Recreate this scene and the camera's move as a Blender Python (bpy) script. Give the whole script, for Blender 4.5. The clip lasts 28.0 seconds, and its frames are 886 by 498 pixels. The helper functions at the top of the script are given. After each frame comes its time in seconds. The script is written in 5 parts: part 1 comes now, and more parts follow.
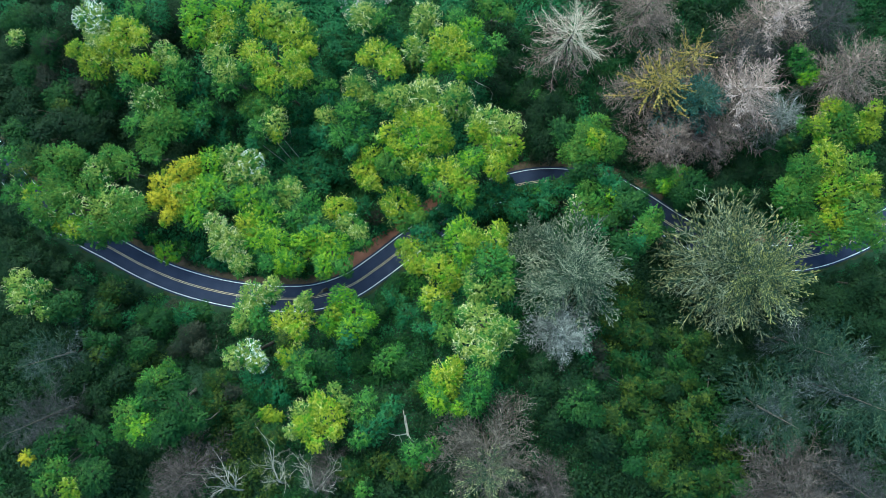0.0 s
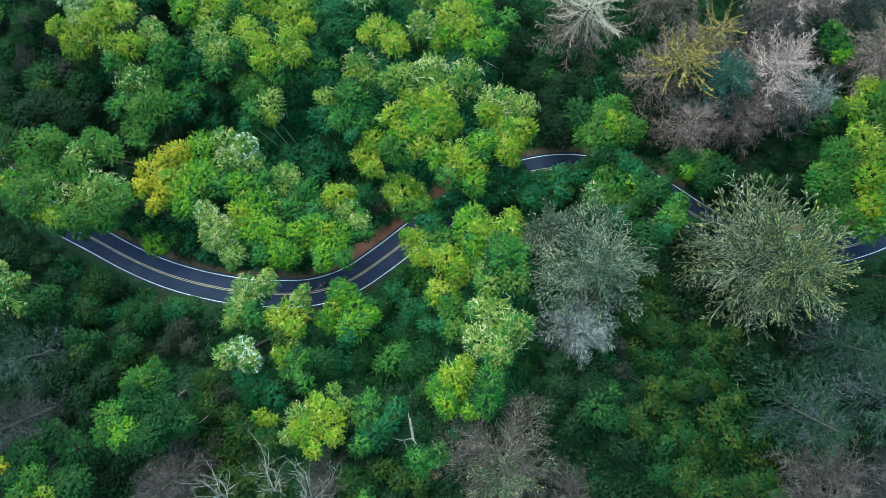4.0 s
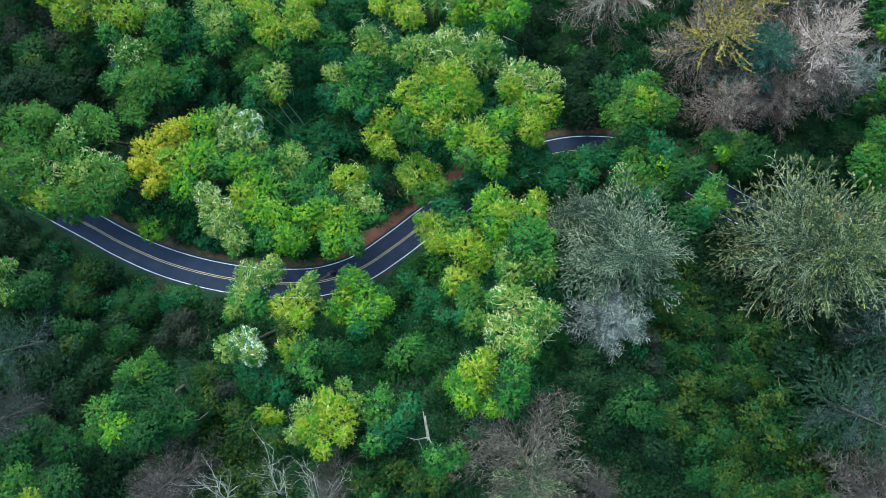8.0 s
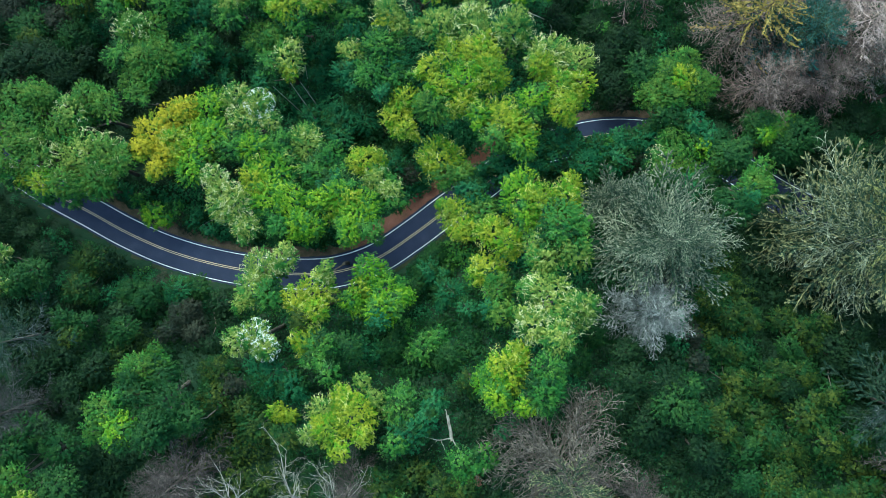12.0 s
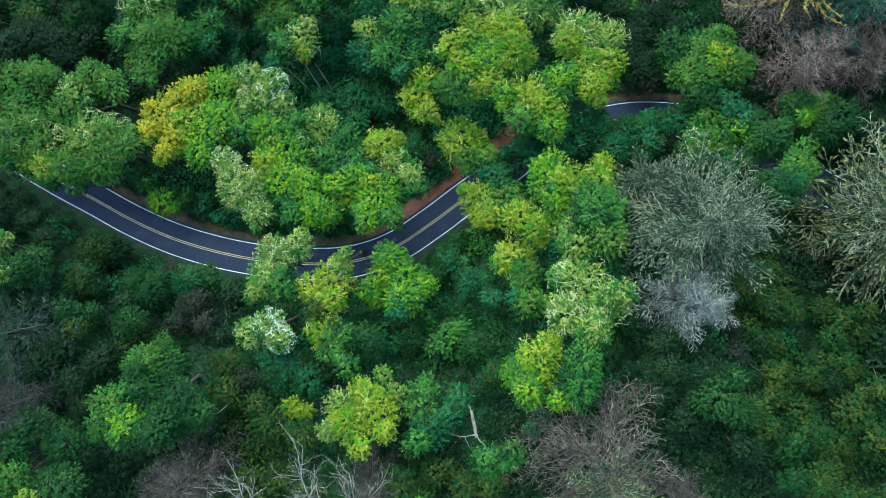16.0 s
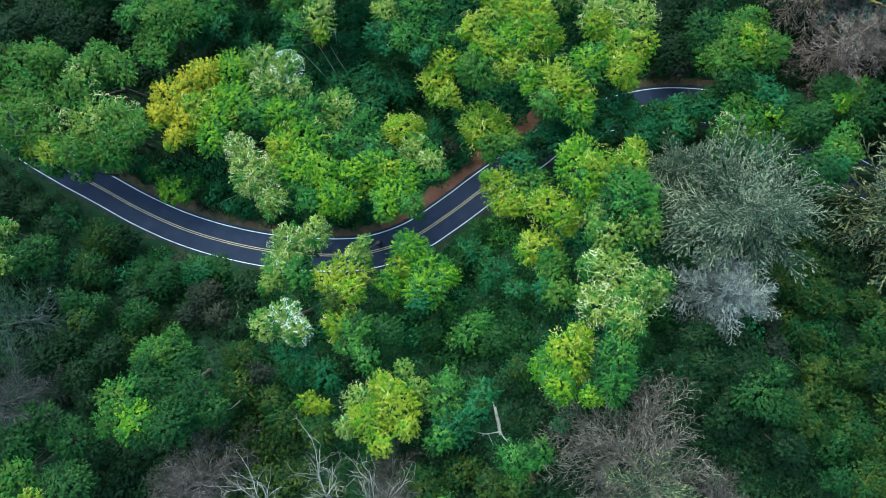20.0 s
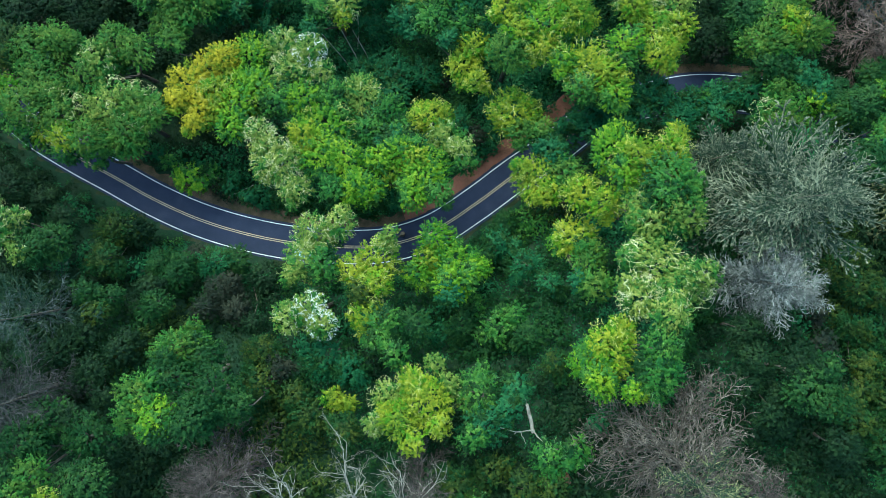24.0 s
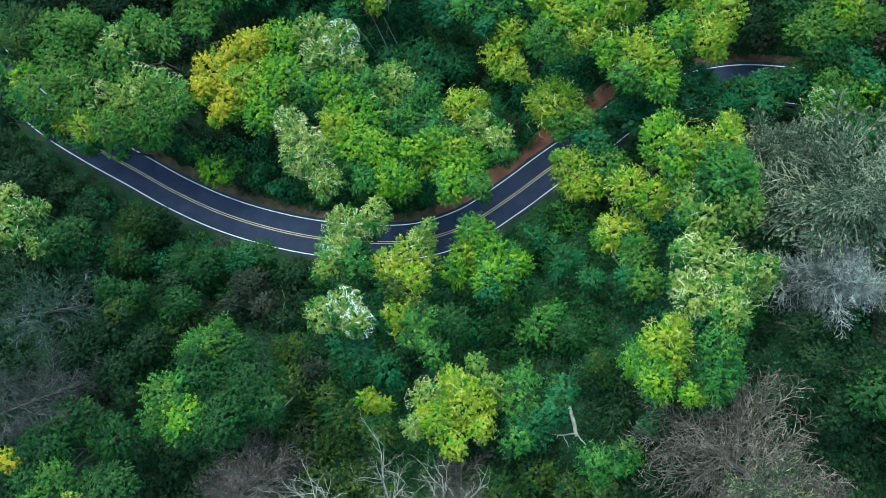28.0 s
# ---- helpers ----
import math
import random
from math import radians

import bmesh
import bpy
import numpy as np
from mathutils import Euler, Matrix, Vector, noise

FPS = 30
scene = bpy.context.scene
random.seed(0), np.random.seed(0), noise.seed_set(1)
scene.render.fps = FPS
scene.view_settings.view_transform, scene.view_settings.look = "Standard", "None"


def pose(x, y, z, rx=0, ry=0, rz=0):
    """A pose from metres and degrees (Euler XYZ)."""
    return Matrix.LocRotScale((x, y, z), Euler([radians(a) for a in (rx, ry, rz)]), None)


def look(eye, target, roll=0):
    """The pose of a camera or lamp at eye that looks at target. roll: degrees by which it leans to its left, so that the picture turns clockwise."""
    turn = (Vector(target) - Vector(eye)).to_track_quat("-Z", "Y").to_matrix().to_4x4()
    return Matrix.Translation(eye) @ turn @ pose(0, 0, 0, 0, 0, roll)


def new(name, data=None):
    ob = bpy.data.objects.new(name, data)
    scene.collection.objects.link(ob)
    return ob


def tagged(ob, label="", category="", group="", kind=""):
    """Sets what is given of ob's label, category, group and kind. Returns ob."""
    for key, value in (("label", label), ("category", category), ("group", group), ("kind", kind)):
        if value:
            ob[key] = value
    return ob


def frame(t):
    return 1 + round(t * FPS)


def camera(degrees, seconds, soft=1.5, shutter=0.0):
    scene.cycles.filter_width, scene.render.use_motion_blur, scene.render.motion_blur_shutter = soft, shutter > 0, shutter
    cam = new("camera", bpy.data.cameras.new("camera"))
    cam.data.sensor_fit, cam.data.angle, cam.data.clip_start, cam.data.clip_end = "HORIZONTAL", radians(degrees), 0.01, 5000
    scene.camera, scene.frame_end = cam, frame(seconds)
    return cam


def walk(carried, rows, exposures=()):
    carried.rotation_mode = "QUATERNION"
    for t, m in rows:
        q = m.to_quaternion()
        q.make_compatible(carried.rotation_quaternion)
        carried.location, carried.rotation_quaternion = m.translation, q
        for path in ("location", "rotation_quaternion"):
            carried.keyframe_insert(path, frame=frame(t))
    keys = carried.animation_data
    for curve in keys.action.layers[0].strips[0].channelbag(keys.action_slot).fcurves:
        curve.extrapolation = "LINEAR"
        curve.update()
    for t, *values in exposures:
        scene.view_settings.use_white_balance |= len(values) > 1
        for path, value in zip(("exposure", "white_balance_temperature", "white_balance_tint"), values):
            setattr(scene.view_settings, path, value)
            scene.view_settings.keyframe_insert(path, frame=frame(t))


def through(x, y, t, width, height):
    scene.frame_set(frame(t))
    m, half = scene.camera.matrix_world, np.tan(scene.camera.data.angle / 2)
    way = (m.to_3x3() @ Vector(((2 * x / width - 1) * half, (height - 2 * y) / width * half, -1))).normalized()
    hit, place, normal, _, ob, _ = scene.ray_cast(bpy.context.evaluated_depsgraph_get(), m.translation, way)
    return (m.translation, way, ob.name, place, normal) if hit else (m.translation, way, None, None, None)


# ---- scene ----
cam = camera(68.53, 28.0, 0.85)
PATH = [
    (0, -0.96, -0.09, 161.06, -0.52, 1.29, 1.48),
    (1, -1.21, -0.53, 158.50, -0.46, 1.26, 1.47),
    (2, -1.55, -1.05, 155.94, -0.50, 1.25, 1.46),
    (3.5, -2.38, -1.92, 152.15, -0.49, 1.27, 1.46),
    (6, -4.68, -3.79, 146.33, -0.49, 1.28, 1.53),
    (8, -6.33, -5.21, 141.98, -0.49, 1.26, 1.71),
    (10, -8.32, -6.40, 137.78, -0.49, 1.26, 1.81),
    (12.5, -11.33, -7.94, 133.19, -0.49, 1.28, 1.96),
    (15, -13.76, -9.49, 129.70, -0.51, 1.26, 1.94),
    (17, -15.79, -10.50, 127.35, -0.49, 1.27, 2.02),
    (19, -17.58, -11.49, 125.17, -0.50, 1.27, 2.06),
    (21.5, -19.87, -12.53, 122.59, -0.50, 1.27, 2.16),
    (24, -23.09, -13.60, 120.04, -0.51, 1.27, 2.22),
    (25, -24.55, -13.95, 119.02, -0.49, 1.27, 2.26),
    (26.5, -26.85, -14.38, 117.44, -0.51, 1.28, 2.34),
    (28, -28.95, -14.67, 116.04, -0.48, 1.25, 2.40),
]
walk(cam, [(t, pose(x, y, z, rx, ry, rz)) for t, x, y, z, rx, ry, rz in PATH],
     exposures=[(0.0, 1.60, 5640, -15), (28.0, 1.60, 5640, -15)])

# ---------------------------------------------------------------- light
world = bpy.data.worlds.new("world")
scene.world = world
world.use_nodes = True
wn = world.node_tree
sky = wn.nodes.new("ShaderNodeTexSky")
sky.sky_type = "NISHITA"
sky.sun_disc = False
sky.sun_elevation = radians(45)
sky.sun_rotation = radians(-25)
wn.links.new(sky.outputs[0], wn.nodes["Background"].inputs[0])
wn.nodes["Background"].inputs[1].default_value = 0.15
sun = new("sun", bpy.data.lights.new("sun", "SUN"))
sun.data.energy, sun.data.angle, sun.data.color = 2.1, radians(60), (1.0, 0.95, 0.86)
sun.matrix_world = look((-40, 80, 90), (0, 0, 0))


# ---------------------------------------------------------------- materials
def blank(name):
    mat = bpy.data.materials.new(name)
    mat.use_nodes = True
    nt = mat.node_tree
    return mat, nt, nt.nodes["Principled BSDF"]


def noise_value(nt, scale, detail=4.0, coords=None):
    tex = nt.nodes.new("ShaderNodeTexNoise")
    tex.inputs["Scale"].default_value = scale
    tex.inputs["Detail"].default_value = detail
    if coords is None:
        coords = nt.nodes.new("ShaderNodeNewGeometry").outputs["Position"]
    nt.links.new(coords, tex.inputs["Vector"])
    return tex.outputs["Fac"]


def ramp(nt, value, stops):
    node = nt.nodes.new("ShaderNodeValToRGB")
    els = node.color_ramp.elements
    while len(els) < len(stops):
        els.new(0.5)
    for el, (at, col) in zip(els, stops):
        el.position, el.color = at, (*col, 1)
    nt.links.new(value, node.inputs[0])
    return node.outputs[0]


def calc(nt, op, a, b):
    node = nt.nodes.new("ShaderNodeMath")
    node.operation = op
    for sock, v in zip(node.inputs, (a, b)):
        if isinstance(v, (int, float)):
            sock.default_value = v
        else:
            nt.links.new(v, sock)
    return node.outputs[0]


def leaf_material(name, dark, mid, light, through=0.30, per_tree=0.5):
    """Leaves: every leaf its own shade, drifting over the crown and from clump to clump."""
    mat, nt, bsdf = blank(name)
    geo = nt.nodes.new("ShaderNodeNewGeometry")
    info = nt.nodes.new("ShaderNodeObjectInfo")
    drift = noise_value(nt, 0.35, 3.0, geo.outputs["Position"])
    grain = noise_value(nt, 1.25, 2.0, geo.outputs["Position"])
    v = calc(nt, "MULTIPLY", geo.outputs["Random Per Island"], 0.12)
    v = calc(nt, "ADD", v, calc(nt, "MULTIPLY", drift, 0.85))
    v = calc(nt, "ADD", v, calc(nt, "MULTIPLY", info.outputs["Random"], 0.30 * per_tree))
    v = calc(nt, "ADD", v, calc(nt, "MULTIPLY", grain, 1.25))
    v = calc(nt, "SUBTRACT", v, 0.67 + 0.15 * per_tree)
    lift = tuple(1.45 * d + 0.05 * m for d, m in zip(dark, mid))
    col = ramp(nt, v, [(0.05, lift), (0.42, mid), (0.85, light)])
    nt.links.new(col, bsdf.inputs["Base Color"])
    bsdf.inputs["Roughness"].default_value = 0.6
    bsdf.inputs["Specular IOR Level"].default_value = 0.12
    tr = nt.nodes.new("ShaderNodeBsdfTranslucent")
    nt.links.new(col, tr.inputs["Color"])
    mix = nt.nodes.new("ShaderNodeMixShader")
    mix.inputs[0].default_value = through
    nt.links.new(bsdf.outputs[0], mix.inputs[1])
    nt.links.new(tr.outputs[0], mix.inputs[2])
    nt.links.new(mix.outputs[0], nt.nodes["Material Output"].inputs[0])
    return mat


def rough_material(name, stops, scale, fine, rough=0.9, bump=0.3, metal=0.0):
    """Bark, soil, asphalt: two sizes of mottling and a relief."""
    mat, nt, bsdf = blank(name)
    geo = nt.nodes.new("ShaderNodeNewGeometry").outputs["Position"]
    a, b = noise_value(nt, scale, 5.0, geo), noise_value(nt, fine, 6.0, geo)
    v = calc(nt, "ADD", calc(nt, "MULTIPLY", a, 0.6), calc(nt, "MULTIPLY", b, 0.4))
    nt.links.new(ramp(nt, v, stops), bsdf.inputs["Base Color"])
    bsdf.inputs["Roughness"].default_value = rough
    bsdf.inputs["Specular IOR Level"].default_value = 0.5 if rough < 0.7 else 0.08
    bsdf.inputs["Metallic"].default_value = metal
    bn = nt.nodes.new("ShaderNodeBump")
    bn.inputs["Strength"].default_value = bump
    nt.links.new(b, bn.inputs["Height"])
    nt.links.new(bn.outputs[0], bsdf.inputs["Normal"])
    return mat


LEAF = {
    "bright": leaf_material("leaf_bright_green", (0.019, 0.084, 0.006), (0.098, 0.220, 0.011), (0.295, 0.400, 0.022)),
    "mid": leaf_material("leaf_mid_green", (0.013, 0.060, 0.013), (0.048, 0.145, 0.023), (0.152, 0.285, 0.044)),
    "deep": leaf_material("leaf_deep_green", (0.005, 0.026, 0.007), (0.017, 0.058, 0.014), (0.056, 0.122, 0.025)),
    "yellow": leaf_material("leaf_yellow_green", (0.032, 0.084, 0.010), (0.156, 0.222, 0.014), (0.390, 0.405, 0.032)),
    "amber": leaf_material("leaf_amber", (0.080, 0.105, 0.008), (0.310, 0.285, 0.014), (0.580, 0.480, 0.036)),
    "pale": leaf_material("leaf_pale_lichen", (0.032, 0.084, 0.015), (0.128, 0.198, 0.032), (0.360, 0.400, 0.085)),
    "teal": leaf_material("leaf_blue_green", (0.007, 0.046, 0.018), (0.024, 0.104, 0.037), (0.066, 0.198, 0.062)),
    "moss": leaf_material("leaf_moss_green", (0.013, 0.048, 0.009), (0.050, 0.118, 0.016), (0.155, 0.225, 0.034)),
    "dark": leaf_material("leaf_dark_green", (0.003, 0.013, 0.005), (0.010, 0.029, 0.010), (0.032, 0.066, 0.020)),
    "olive": leaf_material("leaf_olive", (0.007, 0.022, 0.005), (0.026, 0.054, 0.010), (0.105, 0.132, 0.019)),
    "brown": leaf_material("leaf_brownish", (0.008, 0.015, 0.010), (0.022, 0.030, 0.018), (0.060, 0.064, 0.038)),
}
NEEDLE = {
    "straw": leaf_material("needles_straw", (0.034, 0.044, 0.016), (0.130, 0.138, 0.042), (0.380, 0.370, 0.125), 0.15),
    "gold": leaf_material("needles_gold", (0.070, 0.060, 0.016), (0.245, 0.180, 0.040), (0.520, 0.390, 0.110), 0.15),
    "spruce": leaf_material("needles_spruce", (0.032, 0.042, 0.020), (0.118, 0.125, 0.054), (0.360, 0.345, 0.165), 0.15),
    "greygreen": leaf_material("needles_grey_green", (0.028, 0.040, 0.026), (0.104, 0.117, 0.076), (0.300, 0.305, 0.205), 0.15),
    "blue": leaf_material("needles_blue_green", (0.008, 0.040, 0.036), (0.030, 0.090, 0.076), (0.110, 0.210, 0.170), 0.15),
    "inner": leaf_material("needles_inner_shade", (0.010, 0.022, 0.014), (0.026, 0.050, 0.028), (0.075, 0.105, 0.055), 0.15),
    "deep": leaf_material("needles_deep_green", (0.004, 0.015, 0.009), (0.012, 0.034, 0.020), (0.042, 0.082, 0.046), 0.15),
}
WOOD = {
    "mauve": leaf_material("dead_twigs_mauve", (0.034, 0.023, 0.019), (0.122, 0.088, 0.071), (0.400, 0.300, 0.250), 0.0),
    "rose": leaf_material("dead_twigs_rose", (0.085, 0.064, 0.055), (0.250, 0.180, 0.152), (0.600, 0.470, 0.410), 0.0),
    "umber": leaf_material("dead_twigs_umber", (0.016, 0.013, 0.012), (0.050, 0.040, 0.035), (0.180, 0.150, 0.134), 0.0),
    "drab": leaf_material("dead_twigs_drab", (0.018, 0.015, 0.012), (0.062, 0.051, 0.040), (0.220, 0.190, 0.155), 0.0),
    "strand": leaf_material("twigs_grey_lichen", (0.050, 0.062, 0.040), (0.160, 0.178, 0.112), (0.430, 0.450, 0.300), 0.0),
    "bone": leaf_material("dead_twigs_bone", (0.130, 0.112, 0.082), (0.330, 0.285, 0.210), (0.640, 0.570, 0.430), 0.0),
    "slate": leaf_material("dead_twigs_slate", (0.028, 0.031, 0.027), (0.098, 0.104, 0.092), (0.430, 0.440, 0.390), 0.0),
    "gloom": leaf_material("dead_twigs_gloom", (0.008, 0.012, 0.012), (0.030, 0.039, 0.038), (0.170, 0.195, 0.180), 0.0),
    "ash": leaf_material("dead_twigs_ash", (0.009, 0.009, 0.009), (0.025, 0.025, 0.025), (0.092, 0.089, 0.085), 0.0),
    "straw": leaf_material("twigs_straw", (0.220, 0.260, 0.050), (0.420, 0.440, 0.100), (0.660, 0.650, 0.220), 0.0),
    "lime": leaf_material("twigs_lime", (0.060, 0.170, 0.016), (0.150, 0.310, 0.030), (0.340, 0.520, 0.070), 0.0),
    "moss": leaf_material("twigs_moss", (0.040, 0.120, 0.034), (0.100, 0.220, 0.064), (0.260, 0.400, 0.150), 0.0),
    "gold": leaf_material("twigs_gold", (0.260, 0.240, 0.020), (0.480, 0.440, 0.040), (0.680, 0.620, 0.100), 0.0),
    "grey": leaf_material("twigs_grey", (0.090, 0.084, 0.068), (0.240, 0.222, 0.180), (0.520, 0.485, 0.400), 0.0),
    "lichen": leaf_material("twigs_lichen", (0.270, 0.290, 0.105), (0.520, 0.525, 0.235), (0.770, 0.750, 0.440), 0.0),
    "white": leaf_material("twigs_white", (0.400, 0.430, 0.350), (0.620, 0.640, 0.540), (0.800, 0.810, 0.710), 0.0),
}
BARK = rough_material("bark_grey_brown", [(0.3, (0.045, 0.038, 0.030)), (0.7, (0.150, 0.130, 0.105))], 1.2, 9.0)
DEAD_BARK = rough_material("bark_weathered", [(0.3, (0.160, 0.145, 0.125)), (0.7, (0.380, 0.350, 0.310))], 1.5, 10.0)
SOIL = rough_material("forest_floor", [(0.30, (0.010, 0.028, 0.015)), (0.50, (0.018, 0.042, 0.021)), (0.72, (0.036, 0.050, 0.028))], 0.25, 3.0)
ASPHALT = rough_material("asphalt", [(0.30, (0.023, 0.030, 0.056)), (0.55, (0.032, 0.040, 0.072)), (0.75, (0.046, 0.055, 0.088))], 0.35, 14.0, 0.75, 0.15)
WHITE_PAINT = rough_material("road_paint_white", [(0.25, (0.45, 0.45, 0.45)), (0.5, (0.74, 0.74, 0.73)), (0.8, (0.82, 0.82, 0.80))], 0.8, 12.0, 0.6, 0.1)
YELLOW_PAINT = rough_material("road_paint_yellow", [(0.25, (0.28, 0.22, 0.13)), (0.55, (0.46, 0.37, 0.22)), (0.8, (0.54, 0.45, 0.29))], 0.8, 12.0, 0.6, 0.1)
DIRT = rough_material("red_dirt", [(0.28, (0.060, 0.042, 0.026)), (0.5, (0.190, 0.085, 0.055)), (0.75, (0.280, 0.135, 0.090))], 0.35, 5.0)
VERGE = rough_material("verge_grass", [(0.28, (0.026, 0.036, 0.014)), (0.5, (0.080, 0.060, 0.036)), (0.75, (0.165, 0.110, 0.072))], 0.5, 6.0)
GRASS = rough_material("outer_verge_grass", [(0.28, (0.014, 0.030, 0.011)), (0.5, (0.032, 0.044, 0.020)), (0.75, (0.075, 0.066, 0.040))], 0.5, 6.0)
PALE_ROCK = rough_material("pale_gravel", [(0.3, (0.30, 0.28, 0.27)), (0.7, (0.52, 0.48, 0.46))], 0.8, 7.0)
CAR_PAINT = rough_material("car_paint_pale_blue", [(0.3, (0.30, 0.50, 0.60)), (0.7, (0.36, 0.57, 0.66))], 0.6, 6.0, 0.3, 0.02)
RUBBER = rough_material("rubber", [(0.3, (0.012, 0.012, 0.012)), (0.7, (0.03, 0.03, 0.03))], 3.0, 20.0)
CHROME = rough_material("chrome", [(0.3, (0.55, 0.55, 0.56)), (0.7, (0.70, 0.70, 0.71))], 3.0, 20.0, 0.25, 0.02, 1.0)
GLASS = rough_material("dark_glass", [(0.3, (0.012, 0.016, 0.020)), (0.7, (0.020, 0.026, 0.032))], 1.0, 5.0, 0.08, 0.0)
LAMP_RED = rough_material("tail_lamp_red", [(0.3, (0.35, 0.02, 0.02)), (0.7, (0.45, 0.03, 0.03))], 3.0, 9.0, 0.25, 0.0)
LAMP_CLEAR = rough_material("headlamp_clear", [(0.3, (0.60, 0.62, 0.62)), (0.7, (0.75, 0.76, 0.76))], 3.0, 9.0, 0.15, 0.0)


# ---------------------------------------------------------------- building helpers
def mesh_of(name, verts, faces, material, smooth=False):
    me = bpy.data.meshes.new(name)
    me.from_pydata([tuple(v) for v in verts], [], [tuple(f) for f in faces])
    me.materials.append(material)
    if smooth:
        me.polygons.foreach_set("use_smooth", np.ones(len(me.polygons), bool))
    me.update()
    return me


def quads(name, corners, material):
    """A mesh of loose leaves: corners is (n, corners of a leaf, 3)."""
    n, c = corners.shape[:2]
    me = bpy.data.meshes.new(name)
    me.vertices.add(c * n)
    me.vertices.foreach_set("co", corners.reshape(-1).astype(np.float32))
    me.loops.add(c * n)
    me.loops.foreach_set("vertex_index", np.arange(c * n, dtype=np.int32))
    me.polygons.add(n)
    me.polygons.foreach_set("loop_start", np.arange(0, c * n, c, dtype=np.int32))
    me.update(calc_edges=True)
    me.materials.append(material)
    return me


def child(name, me, parent, m=None, label=""):
    ob = new(name, me)
    ob.parent = parent
    if m is not None:
        ob.matrix_basis = m
    return tagged(ob, label)


def part(name, bm, material, parent, label="", m=None):
    me = bpy.data.meshes.new(name)
    bm.to_mesh(me)
    bm.free()
    me.materials.append(material)
    return child(name, me, parent, m, label)


def unit_vectors(rng, n):
    v = rng.normal(size=(n, 3))
    return v / np.linalg.norm(v, axis=1)[:, None]


def leaves_at(rng, centres, normals, long, wide, tilt=0.7, along=None):
    """Pointed leaves lying roughly across their normals."""
    n = len(centres)
    nrm = normals + tilt * unit_vectors(rng, n)
    nrm /= np.linalg.norm(nrm, axis=1)[:, None]
    u = np.cross(nrm, unit_vectors(rng, n))
    if along is not None:
        u = along + 0.45 * unit_vectors(rng, n)
        u -= nrm * (u * nrm).sum(1)[:, None]
    u /= np.linalg.norm(u, axis=1)[:, None] + 1e-9
    w = np.cross(nrm, u)
    s = rng.uniform(0.7, 1.3, (n, 1))
    a, b = u * long * s, w * wide * s
    return np.stack([centres - a + b, centres + a, centres - a - b], 1)


def clump_corners(rng, r, leaf=0.155, wide=0.072, per=13, shell=4, density=3.3):
    """One mass of foliage: leafy shoots fan out over a dome of uneven bulges, above a shell of inner leaves.
    Returns the leaves and the number of the shoot that each belongs to."""
    k = max(14, int(density * (r / 0.5) ** 2))
    i = np.arange(k)
    up = 1 - 1.28 * (i + 0.5) / k
    turn = i * 2.39996 + rng.uniform(0, 6.28)
    flatr = np.sqrt(np.maximum(0, 1 - up * up))
    d = np.stack([np.cos(turn) * flatr, np.sin(turn) * flatr, up], 1) + 0.10 * rng.normal(size=(k, 3))
    d /= np.linalg.norm(d, axis=1)[:, None]
    bulges = unit_vectors(rng, 15)
    bulges[:, 2] = np.abs(bulges[:, 2]) * 0.9 - 0.1
    bulges /= np.linalg.norm(bulges, axis=1)[:, None]
    lump = np.exp(-11 * (1 - d @ bulges.T)).max(1)
    reach = r * (0.77 + 0.30 * lump) * rng.uniform(0.93, 1.06, k)
    length = rng.uniform(0.45, 1.15, k) * min(1.0, 0.35 + 0.25 * r)
    far = rng.random(k) < 0.16
    length[far] *= 1.5
    run = d + 0.30 * unit_vectors(rng, k) + np.array([0, 0, 0.10])
    run[:, :2] *= 1.15
    run /= np.linalg.norm(run, axis=1)[:, None]
    foot = d * (reach - 0.55 * length)[:, None]
    n = np.repeat(i, shell)
    o = unit_vectors(rng, len(n))
    inner = leaves_at(rng, d[n] * (reach[n] * rng.uniform(0.66, 0.86, len(n)))[:, None] + 0.30 * o, d[n] + 0.3 * o + np.array([0, 0, 0.35]), 0.25, 0.19, 0.35)
    t = np.repeat(i, per)
    u = rng.random(k * per) ** 0.75
    spread = 0.24 * (1.05 - 0.65 * u)
    e = unit_vectors(rng, k * per)
    at = foot[t] + run[t] * (length[t] * u)[:, None] + e * spread[:, None]
    outer = leaves_at(rng, at, 0.55 * d[t] + 0.35 * e + np.array([0, 0, 0.45]), leaf, wide, 0.35, run[t] + 0.6 * e)
    both = np.concatenate([inner, outer])
    both[:, :, 2] *= 0.86
    return both, np.concatenate([n, t])


def tube(points, radii, sides=3):
    """Verts and faces of a tapered tube along points."""
    pts = np.asarray(points, float)
    verts, faces = [], []
    for i, p in enumerate(pts):
        d = pts[min(i + 1, len(pts) - 1)] - pts[max(i - 1, 0)]
        d /= np.linalg.norm(d) + 1e-9
        u = np.cross(d, (0.31, 0.85, 0.42))
        u /= np.linalg.norm(u) + 1e-9
        w = np.cross(d, u)
        for k in range(sides):
            a = 2 * math.pi * k / sides
            verts.append(p + radii[i] * (math.cos(a) * u + math.sin(a) * w))
    for i in range(len(pts) - 1):
        for k in range(sides):
            a, b = i * sides + k, i * sides + (k + 1) % sides
            faces.append((a, b, b + sides, a + sides))
    faces.append(tuple(range((len(pts) - 1) * sides, len(pts) * sides)))
    return verts, faces


